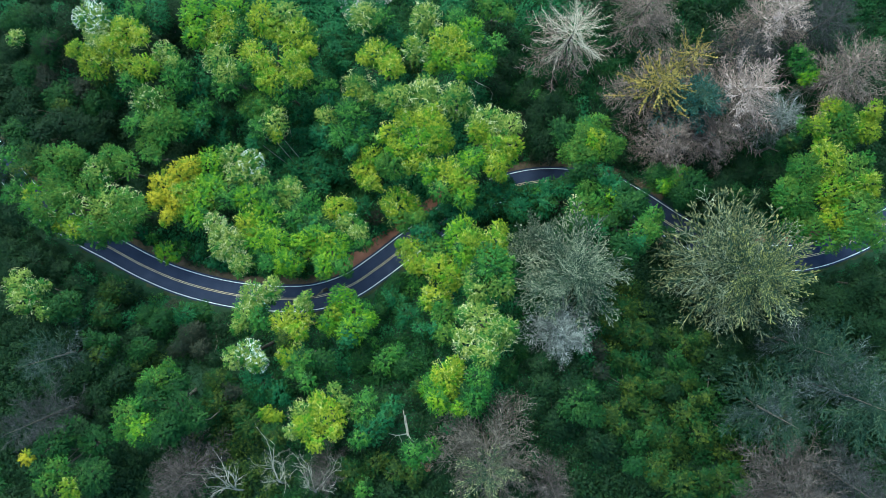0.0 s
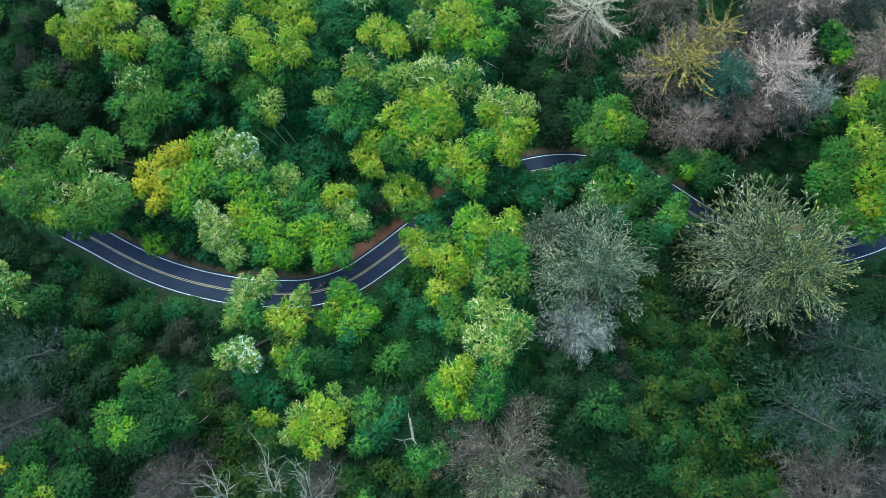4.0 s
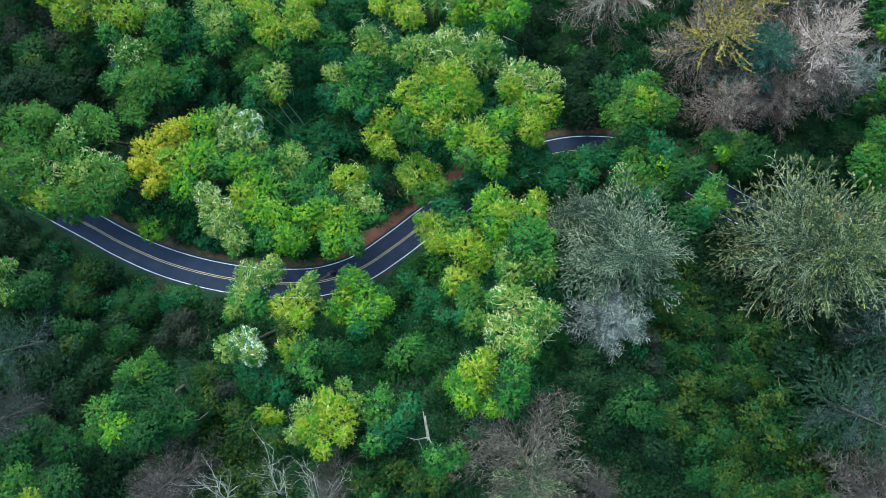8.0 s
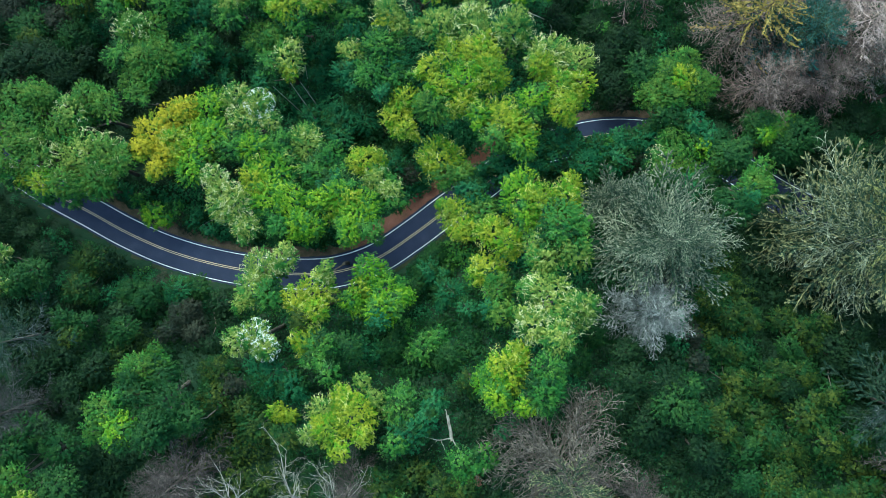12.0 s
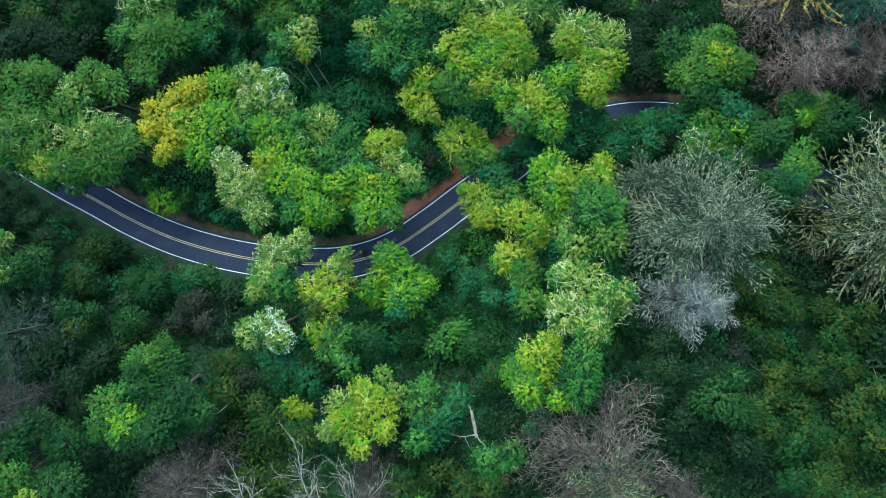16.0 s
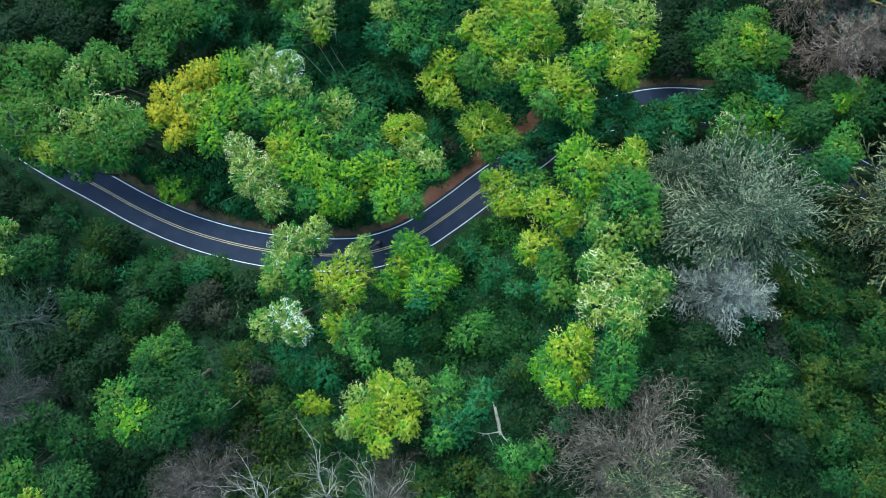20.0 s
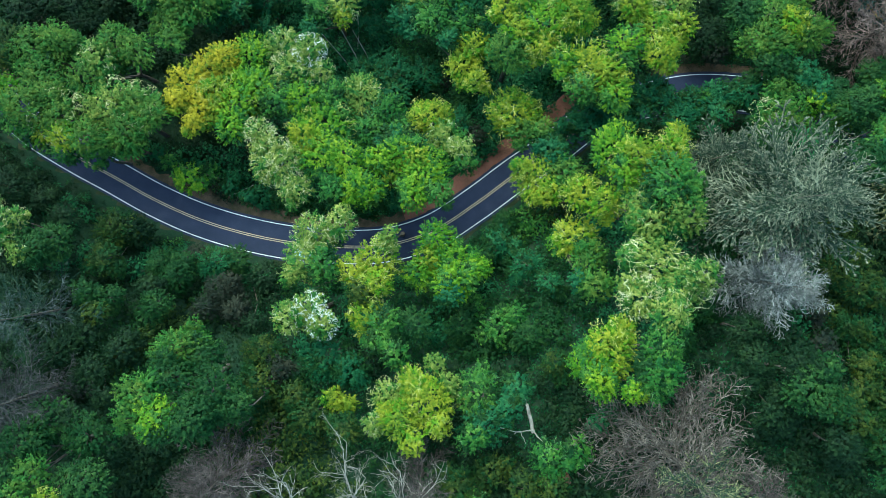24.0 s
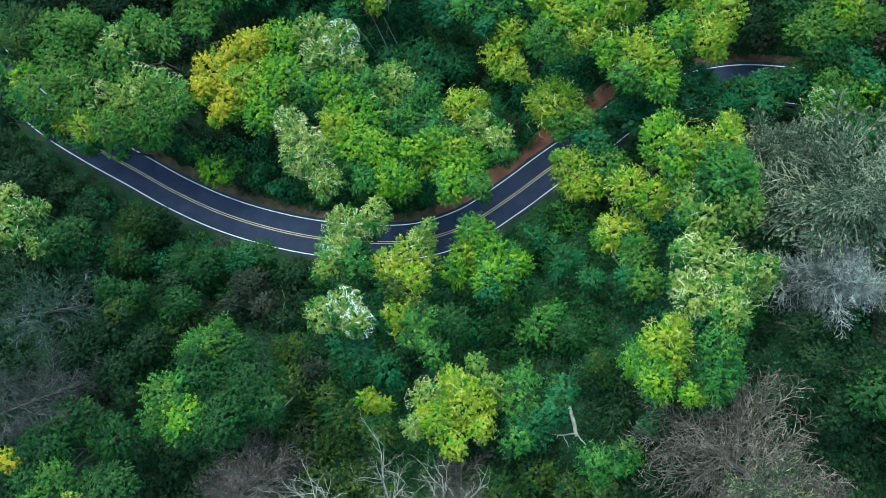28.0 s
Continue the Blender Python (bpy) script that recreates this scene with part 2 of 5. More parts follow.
class Wood:
    """Gathers tubes into one mesh."""

    def __init__(self):
        self.verts, self.faces = [], []

    def add(self, points, radii, sides=3):
        v, f = tube(points, radii, sides)
        o = len(self.verts)
        self.verts += v
        self.faces += [tuple(i + o for i in q) for q in f]

    def mesh(self, name, material):
        return mesh_of(name, self.verts, self.faces, material)


# ---------------------------------------------------------------- road line and lie of the land
ROAD = [(-128.2, 31.0), (-122.3, 24.2), (-116.5, 17.3), (-110.6, 10.5), (-103.7, 4.8), (-95.9, 0.3), (-87.8, -3.7), (-79.8, -7.7), (-71.5, -11.0), (-62.8, -13.3), (-53.9, -14.7), (-44.9, -15.1), (-35.9, -14.4), (-27.5, -11.4), (-20.1, -6.3), (-13.1, -0.7), (-5.9, 4.7), (1.2, 10.3), (9.5, 13.5), (18.2, 15.5), (27.2, 15.5), (36.1, 14.1), (44.0, 10.1), (51.6, 5.4), (59.7, 1.4), (68.0, -1.2), (77.0, -1.8), (85.7, -0.7), (94.1, 2.6), (101.9, 7.1), (109.4, 12.0), (117.1, 16.7)]


def smooth_line(points, n=12):
    p = np.array(points, float)
    out = []
    for i in range(len(p) - 1):
        a, b, c, d = p[max(i - 1, 0)], p[i], p[i + 1], p[min(i + 2, len(p) - 1)]
        for k in range(n):
            u = k / n
            out.append(0.5 * (2 * b + (c - a) * u + (2 * a - 5 * b + 4 * c - d) * u * u + (3 * b - a - 3 * c + d) * u ** 3))
    out.append(p[-1])
    return np.array(out)


LINE = smooth_line(ROAD)
LINE_DIR = np.gradient(LINE, axis=0)
LINE_DIR /= np.linalg.norm(LINE_DIR, axis=1)[:, None]
LINE_OUT = np.stack([-LINE_DIR[:, 1], LINE_DIR[:, 0]], 1)


def uphill(x, y):
    """Signed distance from the road's centre line, positive on the uphill side."""
    x, y = np.atleast_1d(np.asarray(x, float)), np.atleast_1d(np.asarray(y, float))
    d2 = (x[:, None] - LINE[None, :, 0]) ** 2 + (y[:, None] - LINE[None, :, 1]) ** 2
    i = d2.argmin(1)
    v = np.stack([x, y], 1) - LINE[i]
    s = np.sign(-(LINE_DIR[i, 0] * v[:, 1] - LINE_DIR[i, 1] * v[:, 0]))
    return np.sqrt(d2[np.arange(len(x)), i]) * np.where(s == 0, 1, s)


def grade(x):
    """The road's gentle climb."""
    return 0.0100 * (np.asarray(x, float) + 40)


def ground_z(x, y):
    s = uphill(x, y)
    up = 45 * (1 - np.exp(-0.9 * np.maximum(s - 4.5, 0) / 45))
    down = -12 * (1 - np.exp(0.25 * np.minimum(s + 4.5, 0) / 12))
    return up + down + grade(x)


def floor_at(x, y):
    return float(ground_z(x, y)[0])


# ---------------------------------------------------------------- ground, road, paint, verges
def build_ground():
    def axis(lo, hi, step):
        a = list(np.arange(lo, hi + 0.1, step))
        for g in (6, 15, 40, 110, 300, 900, 2000):
            a = [a[0] - g] + a + [a[-1] + g]
        return np.array(a)
    xs, ys = axis(-140, 130, 2.0), axis(-85, 95, 2.0)
    gx, gy = np.meshgrid(xs, ys)
    fx, fy = gx.ravel(), gy.ravel()
    z = ground_z(fx, fy)
    s = np.abs(uphill(fx, fy))
    bumps = np.array([noise.noise((x * 0.12, y * 0.12, 0.0)) for x, y in zip(fx, fy)])
    z = z + bumps * 0.4 * np.clip((s - 6) / 6, 0, 1) - 0.12 * (s < 6.5)
    n = len(xs)
    verts = np.stack([fx, fy, z], 1)
    faces = [(j * n + i, j * n + i + 1, (j + 1) * n + i + 1, (j + 1) * n + i)
             for j in range(len(ys) - 1) for i in range(n - 1)]
    ob = new("ground", mesh_of("ground", verts, faces, SOIL, True))
    return tagged(ob, "dark leaf-littered forest floor on a hillside", "ground", kind="structure")


def strip(off_a, off_b, z, crown=0.0, lo=0, hi=None, thick=0.0, wobble=0.0):
    """A ribbon along the road between two offsets (uphill side negative)."""
    sel = range(lo, len(LINE) if hi is None else hi)
    verts, faces = [], []
    for j, i in enumerate(sel):
        w = wobble * noise.noise((i * 0.35, off_b, 3.0))
        w2 = 0.3 * wobble * noise.noise((i * 0.5, off_a, 7.0))
        a = LINE[i] + LINE_OUT[i] * (off_a + w2)
        b = LINE[i] + LINE_OUT[i] * (off_b + w)
        m = (a + b) / 2
        verts += [(*a, z + grade(a[0])), (*m, z + crown + grade(m[0])), (*b, z + grade(b[0]))]
        if j:
            o = 3 * (j - 1)
            faces += [(o, o + 3, o + 4, o + 1), (o + 1, o + 4, o + 5, o + 2)]
    return verts, faces


def span(x0, x1):
    return int(np.searchsorted(LINE[:, 0], x0)), int(np.searchsorted(LINE[:, 0], x1))


def build_road():
    v, f = strip(-3.6, 3.6, 0.03, 0.05)
    road = tagged(new("road", mesh_of("road", v, f, ASPHALT, True)), "dark asphalt two-lane road winding through forest", "road", kind="structure")
    for off, name in ((3.1, "edge_line"), (-3.1, "edge_line")):
        v, f = strip(off - 0.075, off + 0.075, 0.058)
        child(name, mesh_of(name, v, f, WHITE_PAINT), road, label="white painted edge line")
    for off in (0.17, -0.17):
        v, f = strip(off - 0.075, off + 0.075, 0.086)
        child("centre_line", mesh_of("centre_line", v, f, YELLOW_PAINT), road, label="yellow painted centre line")
    # bare red dirt where the inside of the bend is cut into the bank
    for x0, x1, width, mat, label in ((-120, -31, 1.9, VERGE, "brown grass and dirt verge beside the road"), (-32, 1, 3.1, DIRT, "bare red dirt shoulder inside the bend"),
                                      (11, 47, 1.6, VERGE, "dark dirt verge beside the road"), (66, 96, 2.2, DIRT, "bare red dirt shoulder")):
        v, f = strip(3.55, 3.55 + width, 0.0, 0.05, *span(x0, x1), wobble=1.0)
        tagged(new("road_shoulder", mesh_of("road_shoulder", v, f, mat, True)), label, "road shoulder", kind="structure")
    for x0, x1, width in ((-112, -30, 1.4), (-30, 18, 1.0), (53, 98, 1.3)):
        v, f = strip(-3.55 - width, -3.55, 0.0, 0.05, *span(x0, x1), wobble=0.5)
        tagged(new("road_shoulder", mesh_of("road_shoulder", v, f, GRASS, True)), "dark grassy verge beside the road", "road shoulder", kind="structure")


build_ground()
build_road()


# ---------------------------------------------------------------- broadleaf trees
SIZES = (1.6, 2.2, 3.0, 4.0, 5.2)
STORE = {}
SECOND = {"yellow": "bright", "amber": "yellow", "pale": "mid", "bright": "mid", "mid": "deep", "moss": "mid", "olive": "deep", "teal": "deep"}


def clump_mesh(tint, r, variant):
    """The foliage mass nearest in size to r, shared by all clumps of that tint and shape."""
    size = min(SIZES, key=lambda q: abs(math.log(q / r)))
    key = (tint, size, variant)
    if key not in STORE:
        rng = np.random.default_rng(int(size * 100) + 17 * variant + 1000)
        corners, shoot = clump_corners(rng, size)
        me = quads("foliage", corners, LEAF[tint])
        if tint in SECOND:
            # whole shoots of a second tint drift in over the crown; more round its skirt, shade put into colour
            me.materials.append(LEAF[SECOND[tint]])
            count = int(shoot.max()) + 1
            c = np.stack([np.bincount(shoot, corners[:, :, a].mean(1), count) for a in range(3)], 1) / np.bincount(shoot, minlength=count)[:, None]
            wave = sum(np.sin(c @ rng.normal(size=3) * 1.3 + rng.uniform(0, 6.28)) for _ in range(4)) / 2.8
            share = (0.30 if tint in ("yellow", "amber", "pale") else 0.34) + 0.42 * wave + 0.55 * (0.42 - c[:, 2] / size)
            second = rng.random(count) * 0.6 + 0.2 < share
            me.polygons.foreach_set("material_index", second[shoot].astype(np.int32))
        STORE[key] = me
    return STORE[key], r / size


def twig_mesh(tint, variant, dense=1):
    """Bare pale twigs that fork like coral over the top of a crown of one metre and stick out round it."""
    key = ("twigs", tint, variant, dense)
    if key not in STORE:
        rng = np.random.default_rng(70 + variant)
        wood = Wood()
        stout = 1.7 if tint == "white" else 1.0

        def strand(points, wide, facing):
            """A fine flattened twig through points, tapering to its tip."""
            o = len(wood.verts)
            for i, p in enumerate(points[:-1]):
                g = np.cross(points[i + 1] - p, facing)
                g *= wide * (1 - 0.3 * i) / (np.linalg.norm(g) + 1e-9)
                wood.verts += [p - g, p + g]
            wood.verts.append(points[-1])
            for i in range(len(points) - 2):
                wood.faces.append((o + 2 * i, o + 2 * i + 1, o + 2 * i + 3, o + 2 * i + 2))
            last = o + 2 * (len(points) - 2)
            wood.faces.append((last, last + 1, last + 2))

        def fork(p, heading, length, wide, level):
            d = p / np.linalg.norm(p)
            q = p + heading * length * 0.5 + rng.normal(size=3) * 0.10 * length
            e = q + (heading + 0.45 * rng.normal(size=3)) * length * 0.5
            for v in (q, e):
                v *= np.clip(np.linalg.norm(v), 0.82, 1.16) / np.linalg.norm(v)
            strand([p, q, e], wide, d + np.array([0, 0, 0.5]))
            if level:
                for at in (q, (q + e) / 2, e, e)[rng.integers(2):]:
                    side = heading + 0.75 * rng.normal(size=3)
                    fork(at, side / np.linalg.norm(side), length * rng.uniform(0.5, 0.75), wide * 0.72, level - 1)

        for _ in range((6, 28, 46 if tint == "white" else 54)[dense]):
            d = rng.normal(size=3)
            d[2] = abs(d[2]) * 0.8 + 0.10
            d /= np.linalg.norm(d)
            heading = np.array([d[0], d[1], 0.25 * d[2]]) + 0.45 * rng.normal(size=3)
            fork(d * 0.84, heading / np.linalg.norm(heading), rng.uniform(0.20, 0.42), rng.uniform(0.0055, 0.0090) * stout, 2)
        STORE[key] = wood.mesh("twig_spray", WOOD[tint])
    return STORE[key]


CROWNS = []
TWIGS = {"bright": "lime", "mid": "moss", "yellow": "straw", "amber": "gold", "pale": "lichen", ("pale", 4): "white", ("teal", 1): "moss", ("mid", 1): "lichen", ("moss", 1): "lichen", ("bright", 3): "straw"}
TINT_WORDS = {"bright": "fresh green", "mid": "green", "moss": "mossy green", "yellow": "yellow-green", "amber": "amber-yellow", "pale": "pale lichen-green",
              "teal": "blue-green", "dark": "dark green", "deep": "deep green", "olive": "olive green", "brown": "brownish green"}


def broadleaf(x, y, clumps, label="", group=""):
    """A tree at (x, y): clumps are (tint, dx, dy, z above the foot, radius, twigs). What grows far from the foot is a tree of its own."""
    z0 = floor_at(x, y)
    far = [c for c in clumps if math.hypot(c[1], c[2]) > 7.5]
    if far and len(far) < len(clumps):
        clumps = [c for c in clumps if c not in far]
    elif far:
        clumps, far = [], clumps
    if far:
        ox, oy = far[0][1:3]
        shift = z0 - floor_at(x + ox, y + oy)
        broadleaf(x + ox, y + oy, [(t, dx - ox, dy - oy, max(z + shift, 0.6 * r), r, w) for t, dx, dy, z, r, w in far], "", group)
        if not clumps:
            return
    rng = np.random.default_rng(int(abs(x * 131 + y * 517)) % 99991)
    tree = new("tree")
    tree.location = (x, y, z0)
    top = max(c[3] for c in clumps)
    fork = max(1.2, 0.45 * min(c[3] for c in clumps))
    girth = 0.10 + 0.014 * top
    lean = rng.normal(size=2) * 0.03 * top
    trunk = Wood()
    trunk.add([(0, 0, -1.5), (0, 0, 0.3), (lean[0] * 0.5, lean[1] * 0.5, fork * 0.6), (lean[0], lean[1], fork)], [girth * 1.5, girth * 1.15, girth, girth * 0.8], 8)
    child("trunk", trunk.mesh("trunk", BARK), tree)
    for tint, dx, dy, z, r, twigs in clumps:
        limb = Wood()
        a, b = np.array([lean[0], lean[1], fork * 0.85]), np.array([dx, dy, z + 0.3 * r])
        m = (a + b) / 2 + np.array([*(rng.normal(size=2) * 0.05 * top), -0.08 * np.linalg.norm(b - a)])
        limb.add([a, m, b], [girth * 0.5, girth * 0.32, 0.05], 5)
        child("limb", limb.mesh("limb", BARK), tree)
        lobes = [(tint, 0.0, 0.0, 0.0, r)]
        if r > 1.8:
            # a smaller bulge on one side breaks the round outline
            turn, k = rng.uniform(0, 6.28), r * rng.uniform(0.42, 0.6)
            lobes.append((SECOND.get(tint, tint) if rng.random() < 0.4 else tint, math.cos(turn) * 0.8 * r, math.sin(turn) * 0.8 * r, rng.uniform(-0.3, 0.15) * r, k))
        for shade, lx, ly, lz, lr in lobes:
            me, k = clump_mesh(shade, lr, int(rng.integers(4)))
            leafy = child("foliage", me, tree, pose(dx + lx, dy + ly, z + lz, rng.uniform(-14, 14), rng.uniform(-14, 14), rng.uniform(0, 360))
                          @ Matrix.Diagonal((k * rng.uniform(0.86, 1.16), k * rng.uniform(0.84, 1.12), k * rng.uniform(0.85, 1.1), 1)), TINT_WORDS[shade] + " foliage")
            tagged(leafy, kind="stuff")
        spray = TWIGS.get((tint, twigs)) or TWIGS.get(tint)
        if spray and r > 1.7:
            child_twigs = child("twig_spray", twig_mesh(spray, int(rng.integers(4)), min(twigs, 2) if twigs != 3 else 1), tree,
                                pose(dx, dy, z, 0, 0, rng.uniform(0, 360)) @ Matrix.Diagonal((r, r, r * 0.92, 1)), "pale bare twigs over the leaves")
            tagged(child_twigs, kind="stuff")
        CROWNS.append((x + dx, y + dy, r))
    first = TINT_WORDS[clumps[0][0]]
    tagged(tree, label or f"broadleaf tree with a lumpy {first} crown", "tree", group or "forest trees")


# ---------------------------------------------------------------- conifers
# tint: half width of the brush on the main stem, side shoots, their length, half width of their brush
PLUME = {"gold": (0.048, 8, 0.09, 0.026), "spruce": (0.017, 13, 0.25, 0.017), "straw": (0.020, 12, 0.20, 0.019),
         "greygreen": (0.017, 19, 0.25, 0.016), "blue": (0.030, 14, 0.24, 0.030), "deep": (0.020, 13, 0.26, 0.020)}


def bough_mesh(tint, variant, live, spur=1.0):
    """One bough of a metre, growing along x from the trunk: dead and twiggy, or clad in needles."""
    key = ("bough", tint, variant, live, spur)
    if key in STORE:
        return STORE[key]
    rng = np.random.default_rng(300 + variant + (50 if live else 0))
    table = NEEDLE if live else WOOD
    n = 8
    u = np.linspace(0, 1, n)
    bend = rng.uniform(-0.26, 0.26)
    axis = np.stack([u, bend * u * u, -0.16 * np.sin(u * 2.3) + 0.14 * u ** 3], 1)
    axis[1:, 1] += np.cumsum(rng.normal(size=n - 1)) * (0.012 if live else 0.022)
    axis[1:, 2] += np.cumsum(rng.normal(size=n - 1)) * (0.008 if live else 0.016)
    wood = Wood()
    leaves, outer = [], []

    def along(s):
        return np.array([np.interp(s, u, axis[:, c]) for c in range(3)])

    def sprig(q, f, wide):
        g = np.cross(f, rng.normal(size=3))
        g *= wide / (np.linalg.norm(g) + 1e-9)
        leaves.append(np.stack([q - g, q + g, q + f + g * 0.5, q + f - g * 0.5]))
        outer.append(0)

    def feather(p, e, half, pairs, dim=0.45):
        """Needle sprays in toothed rows along both sides and the top of a stem from p to e; those nearer p are
        darkened.
        """
        d = e - p
        side = np.cross(d, (0, 0, 1.0)) + 0.25 * np.linalg.norm(d) * rng.normal(size=3)
        side /= np.linalg.norm(side) + 1e-9
        lift = np.cross(side, d)
        lift /= np.linalg.norm(lift) + 1e-9
        for j in range(pairs):
            a, b = p + d * (j / pairs), p + d * min(1.0, (j + 1.25) / pairs)
            w = half * (1.1 - 0.6 * j / pairs)
            for out in (side, -side, lift * 0.8 + 0.5 * side * rng.normal()):
                k = w * rng.uniform(0.65, 1.35)
                tip = b + out * k + d / (np.linalg.norm(d) + 1e-9) * k * rng.uniform(0.3, 0.9) - lift * 0.25 * k * rng.random()
                leaves.append(np.stack([a, b, tip, (a + tip) / 2 + 0.15 * out * k]))
                outer.append(1 if (j + rng.random()) / pairs < dim or rng.random() < 0.12 else 0)

    if live:
        half, shoots, reach, thin = PLUME[tint]
        wood.add(axis, 0.005 * (1.15 - 0.9 * u))
        for a in np.arange(0.10, 0.99, 0.10):
            feather(along(a), along(min(a + 0.11, 1.0)), half * (1.15 - 0.65 * a), 3, 0.2 - 1.3 * a if tint == "gold" else 0.8 - a)
        for i in range(shoots):
            s = 0.14 + 0.82 * (i + rng.random()) / shoots
            p = along(s)
            length = spur * (reach * (1 - s) ** 0.7 + 0.05) * rng.uniform(0.6, 1.25)
            d = np.array([0.75 + 0.2 * rng.normal(), (1 if i % 2 else -1) * (0.6 + 0.25 * rng.random()), -0.10 + 0.22 * rng.normal()])
            d /= np.linalg.norm(d)
            e = p + d * length + np.array([0.03, 0, 0.015])
            m = (p + e) / 2 + 0.10 * length * rng.normal(size=3)
            feather(p, m, thin, 3, 0.85)
            feather(m, e, thin, 4, 0.15)
            if length > 0.10:
                feather(m, m + (d + 0.6 * rng.normal(size=3)) * length * 0.45, thin * 0.9, 4, 0.4)
    else:
        fine = 0.62 if tint in ("strand", "gloom") else (1.35 if tint in ("slate", "rose") else 1.0)
        wood.add(axis, 0.0085 * fine * (1.15 - 0.85 * u))
        for i in range(23):
            s = 0.14 + 0.84 * (i + rng.random()) / 23
            p = along(s)
            length = 0.85 * spur * (0.36 * (1 - s) ** 0.7 + 0.07) * rng.uniform(0.5, 1.25)
            d = np.array([0.66 + 0.3 * rng.normal(), (1 if i % 2 else -1) * (0.55 + 0.3 * rng.random()), -0.12 + 0.3 * rng.normal()])
            d /= np.linalg.norm(d)
            e = p + d * length + np.array([0.03, 0, 0.02])
            m = (p + e) / 2 + 0.13 * length * rng.normal(size=3)
            wood.add([p, m, e], [0.0050 * fine, 0.0040 * fine, 0.0022 * fine])
            for j in range(5):
                w = rng.uniform(0.15, 0.98)
                q = p + (m - p) * w * 2 if w < 0.5 else m + (e - m) * (w - 0.5) * 2
                f = d * 0.6 + 0.75 * rng.normal(size=3) * np.array([1, 1, 0.6]) - np.array([0, 0, 0.2])
                f *= length * rng.uniform(0.2, 0.45) / np.linalg.norm(f)
                h = q + f * 0.55
                sprig(q, f * 0.55, 0.0046 * fine)
                sprig(h, f * 0.5 + 0.25 * np.linalg.norm(f) * rng.normal(size=3), 0.0036 * fine)
    o = len(wood.verts)
    wood.verts += [v for q in leaves for v in q]
    wood.faces += [(o + 4 * i, o + 4 * i + 1, o + 4 * i + 2, o + 4 * i + 3) for i in range(len(leaves))]
    me = STORE[key] = wood.mesh("bough", table[tint])
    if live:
        # shade between the lit tips is put into the inner needles' darker colour
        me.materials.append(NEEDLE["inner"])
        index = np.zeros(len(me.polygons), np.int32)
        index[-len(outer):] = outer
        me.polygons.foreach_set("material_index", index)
    return me


# dead wood that shows among living boughs: up to which share of the crown's height, and how much of it
SKIRT = {"strand": (0.85, 0.22), "gloom": (0.95, 0.36), "mauve": (0.45, 0.8)}


def conifer(x, y, height, radius, low, tint, live, label, tip_tint="", tip_live=True, density=1.0, skirt="", spur=1.0):
    """A tall conifer: whorls of boughs from the height share low up to the tip."""
    z0 = floor_at(x, y)
    rng = np.random.default_rng(int(abs(x * 211 + y * 97)) % 99991)
    tree = new("conifer")
    tree.location = (x, y, z0)
    trunk = Wood()
    g = 0.013 * height + 0.06
    trunk.add([(0, 0, -2), (0, 0, 0.4), (0, 0, height * 0.5), (0, 0, height)], [g * 1.3, g * 0.95, g * 0.5, 0.02], 8)
    child("trunk", trunk.mesh("trunk", BARK), tree)
    whorls = int((7 + height * (1 - low) * 0.22) * density)
    for w in range(whorls):
        s = (w + rng.random() * 0.6) / whorls
        z = height * (low + (1 - low) * s ** 0.92)
        reach = 1.12 * radius * ((1 - s) ** 0.58 * 0.93 + 0.07)
        if s < 0.08:
            reach *= 0.85
        count = 7 if s < 0.5 else (6 if s < 0.8 else 5)
        for b in range(count):
            a = 360 * (b + rng.uniform(-0.35, 0.35)) / count + w * 47
            if rng.random() < (0.16 if tint in ("gold", "spruce") else 0.08):
                continue
            k = reach * rng.uniform(0.68, 1.18)
            tilt = -32 * s ** 1.6 + 8 * (1 - s) + rng.uniform(-7, 7)
            use, alive = tint, live
            if tip_tint and s > (0.70 if tip_live else 0.58):
                use, alive = tip_tint, tip_live
            elif skirt and s < SKIRT[skirt][0] and rng.random() < SKIRT[skirt][1]:
                use, alive = skirt, False
            thick = max(k, 2.6) if k > 2.6 else k * 1.3
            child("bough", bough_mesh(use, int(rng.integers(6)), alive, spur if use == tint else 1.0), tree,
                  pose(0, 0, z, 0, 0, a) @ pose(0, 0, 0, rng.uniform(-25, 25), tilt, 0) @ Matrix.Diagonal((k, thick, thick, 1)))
    return tagged(tree, label, "conifer", "conifers among the broadleaf trees")


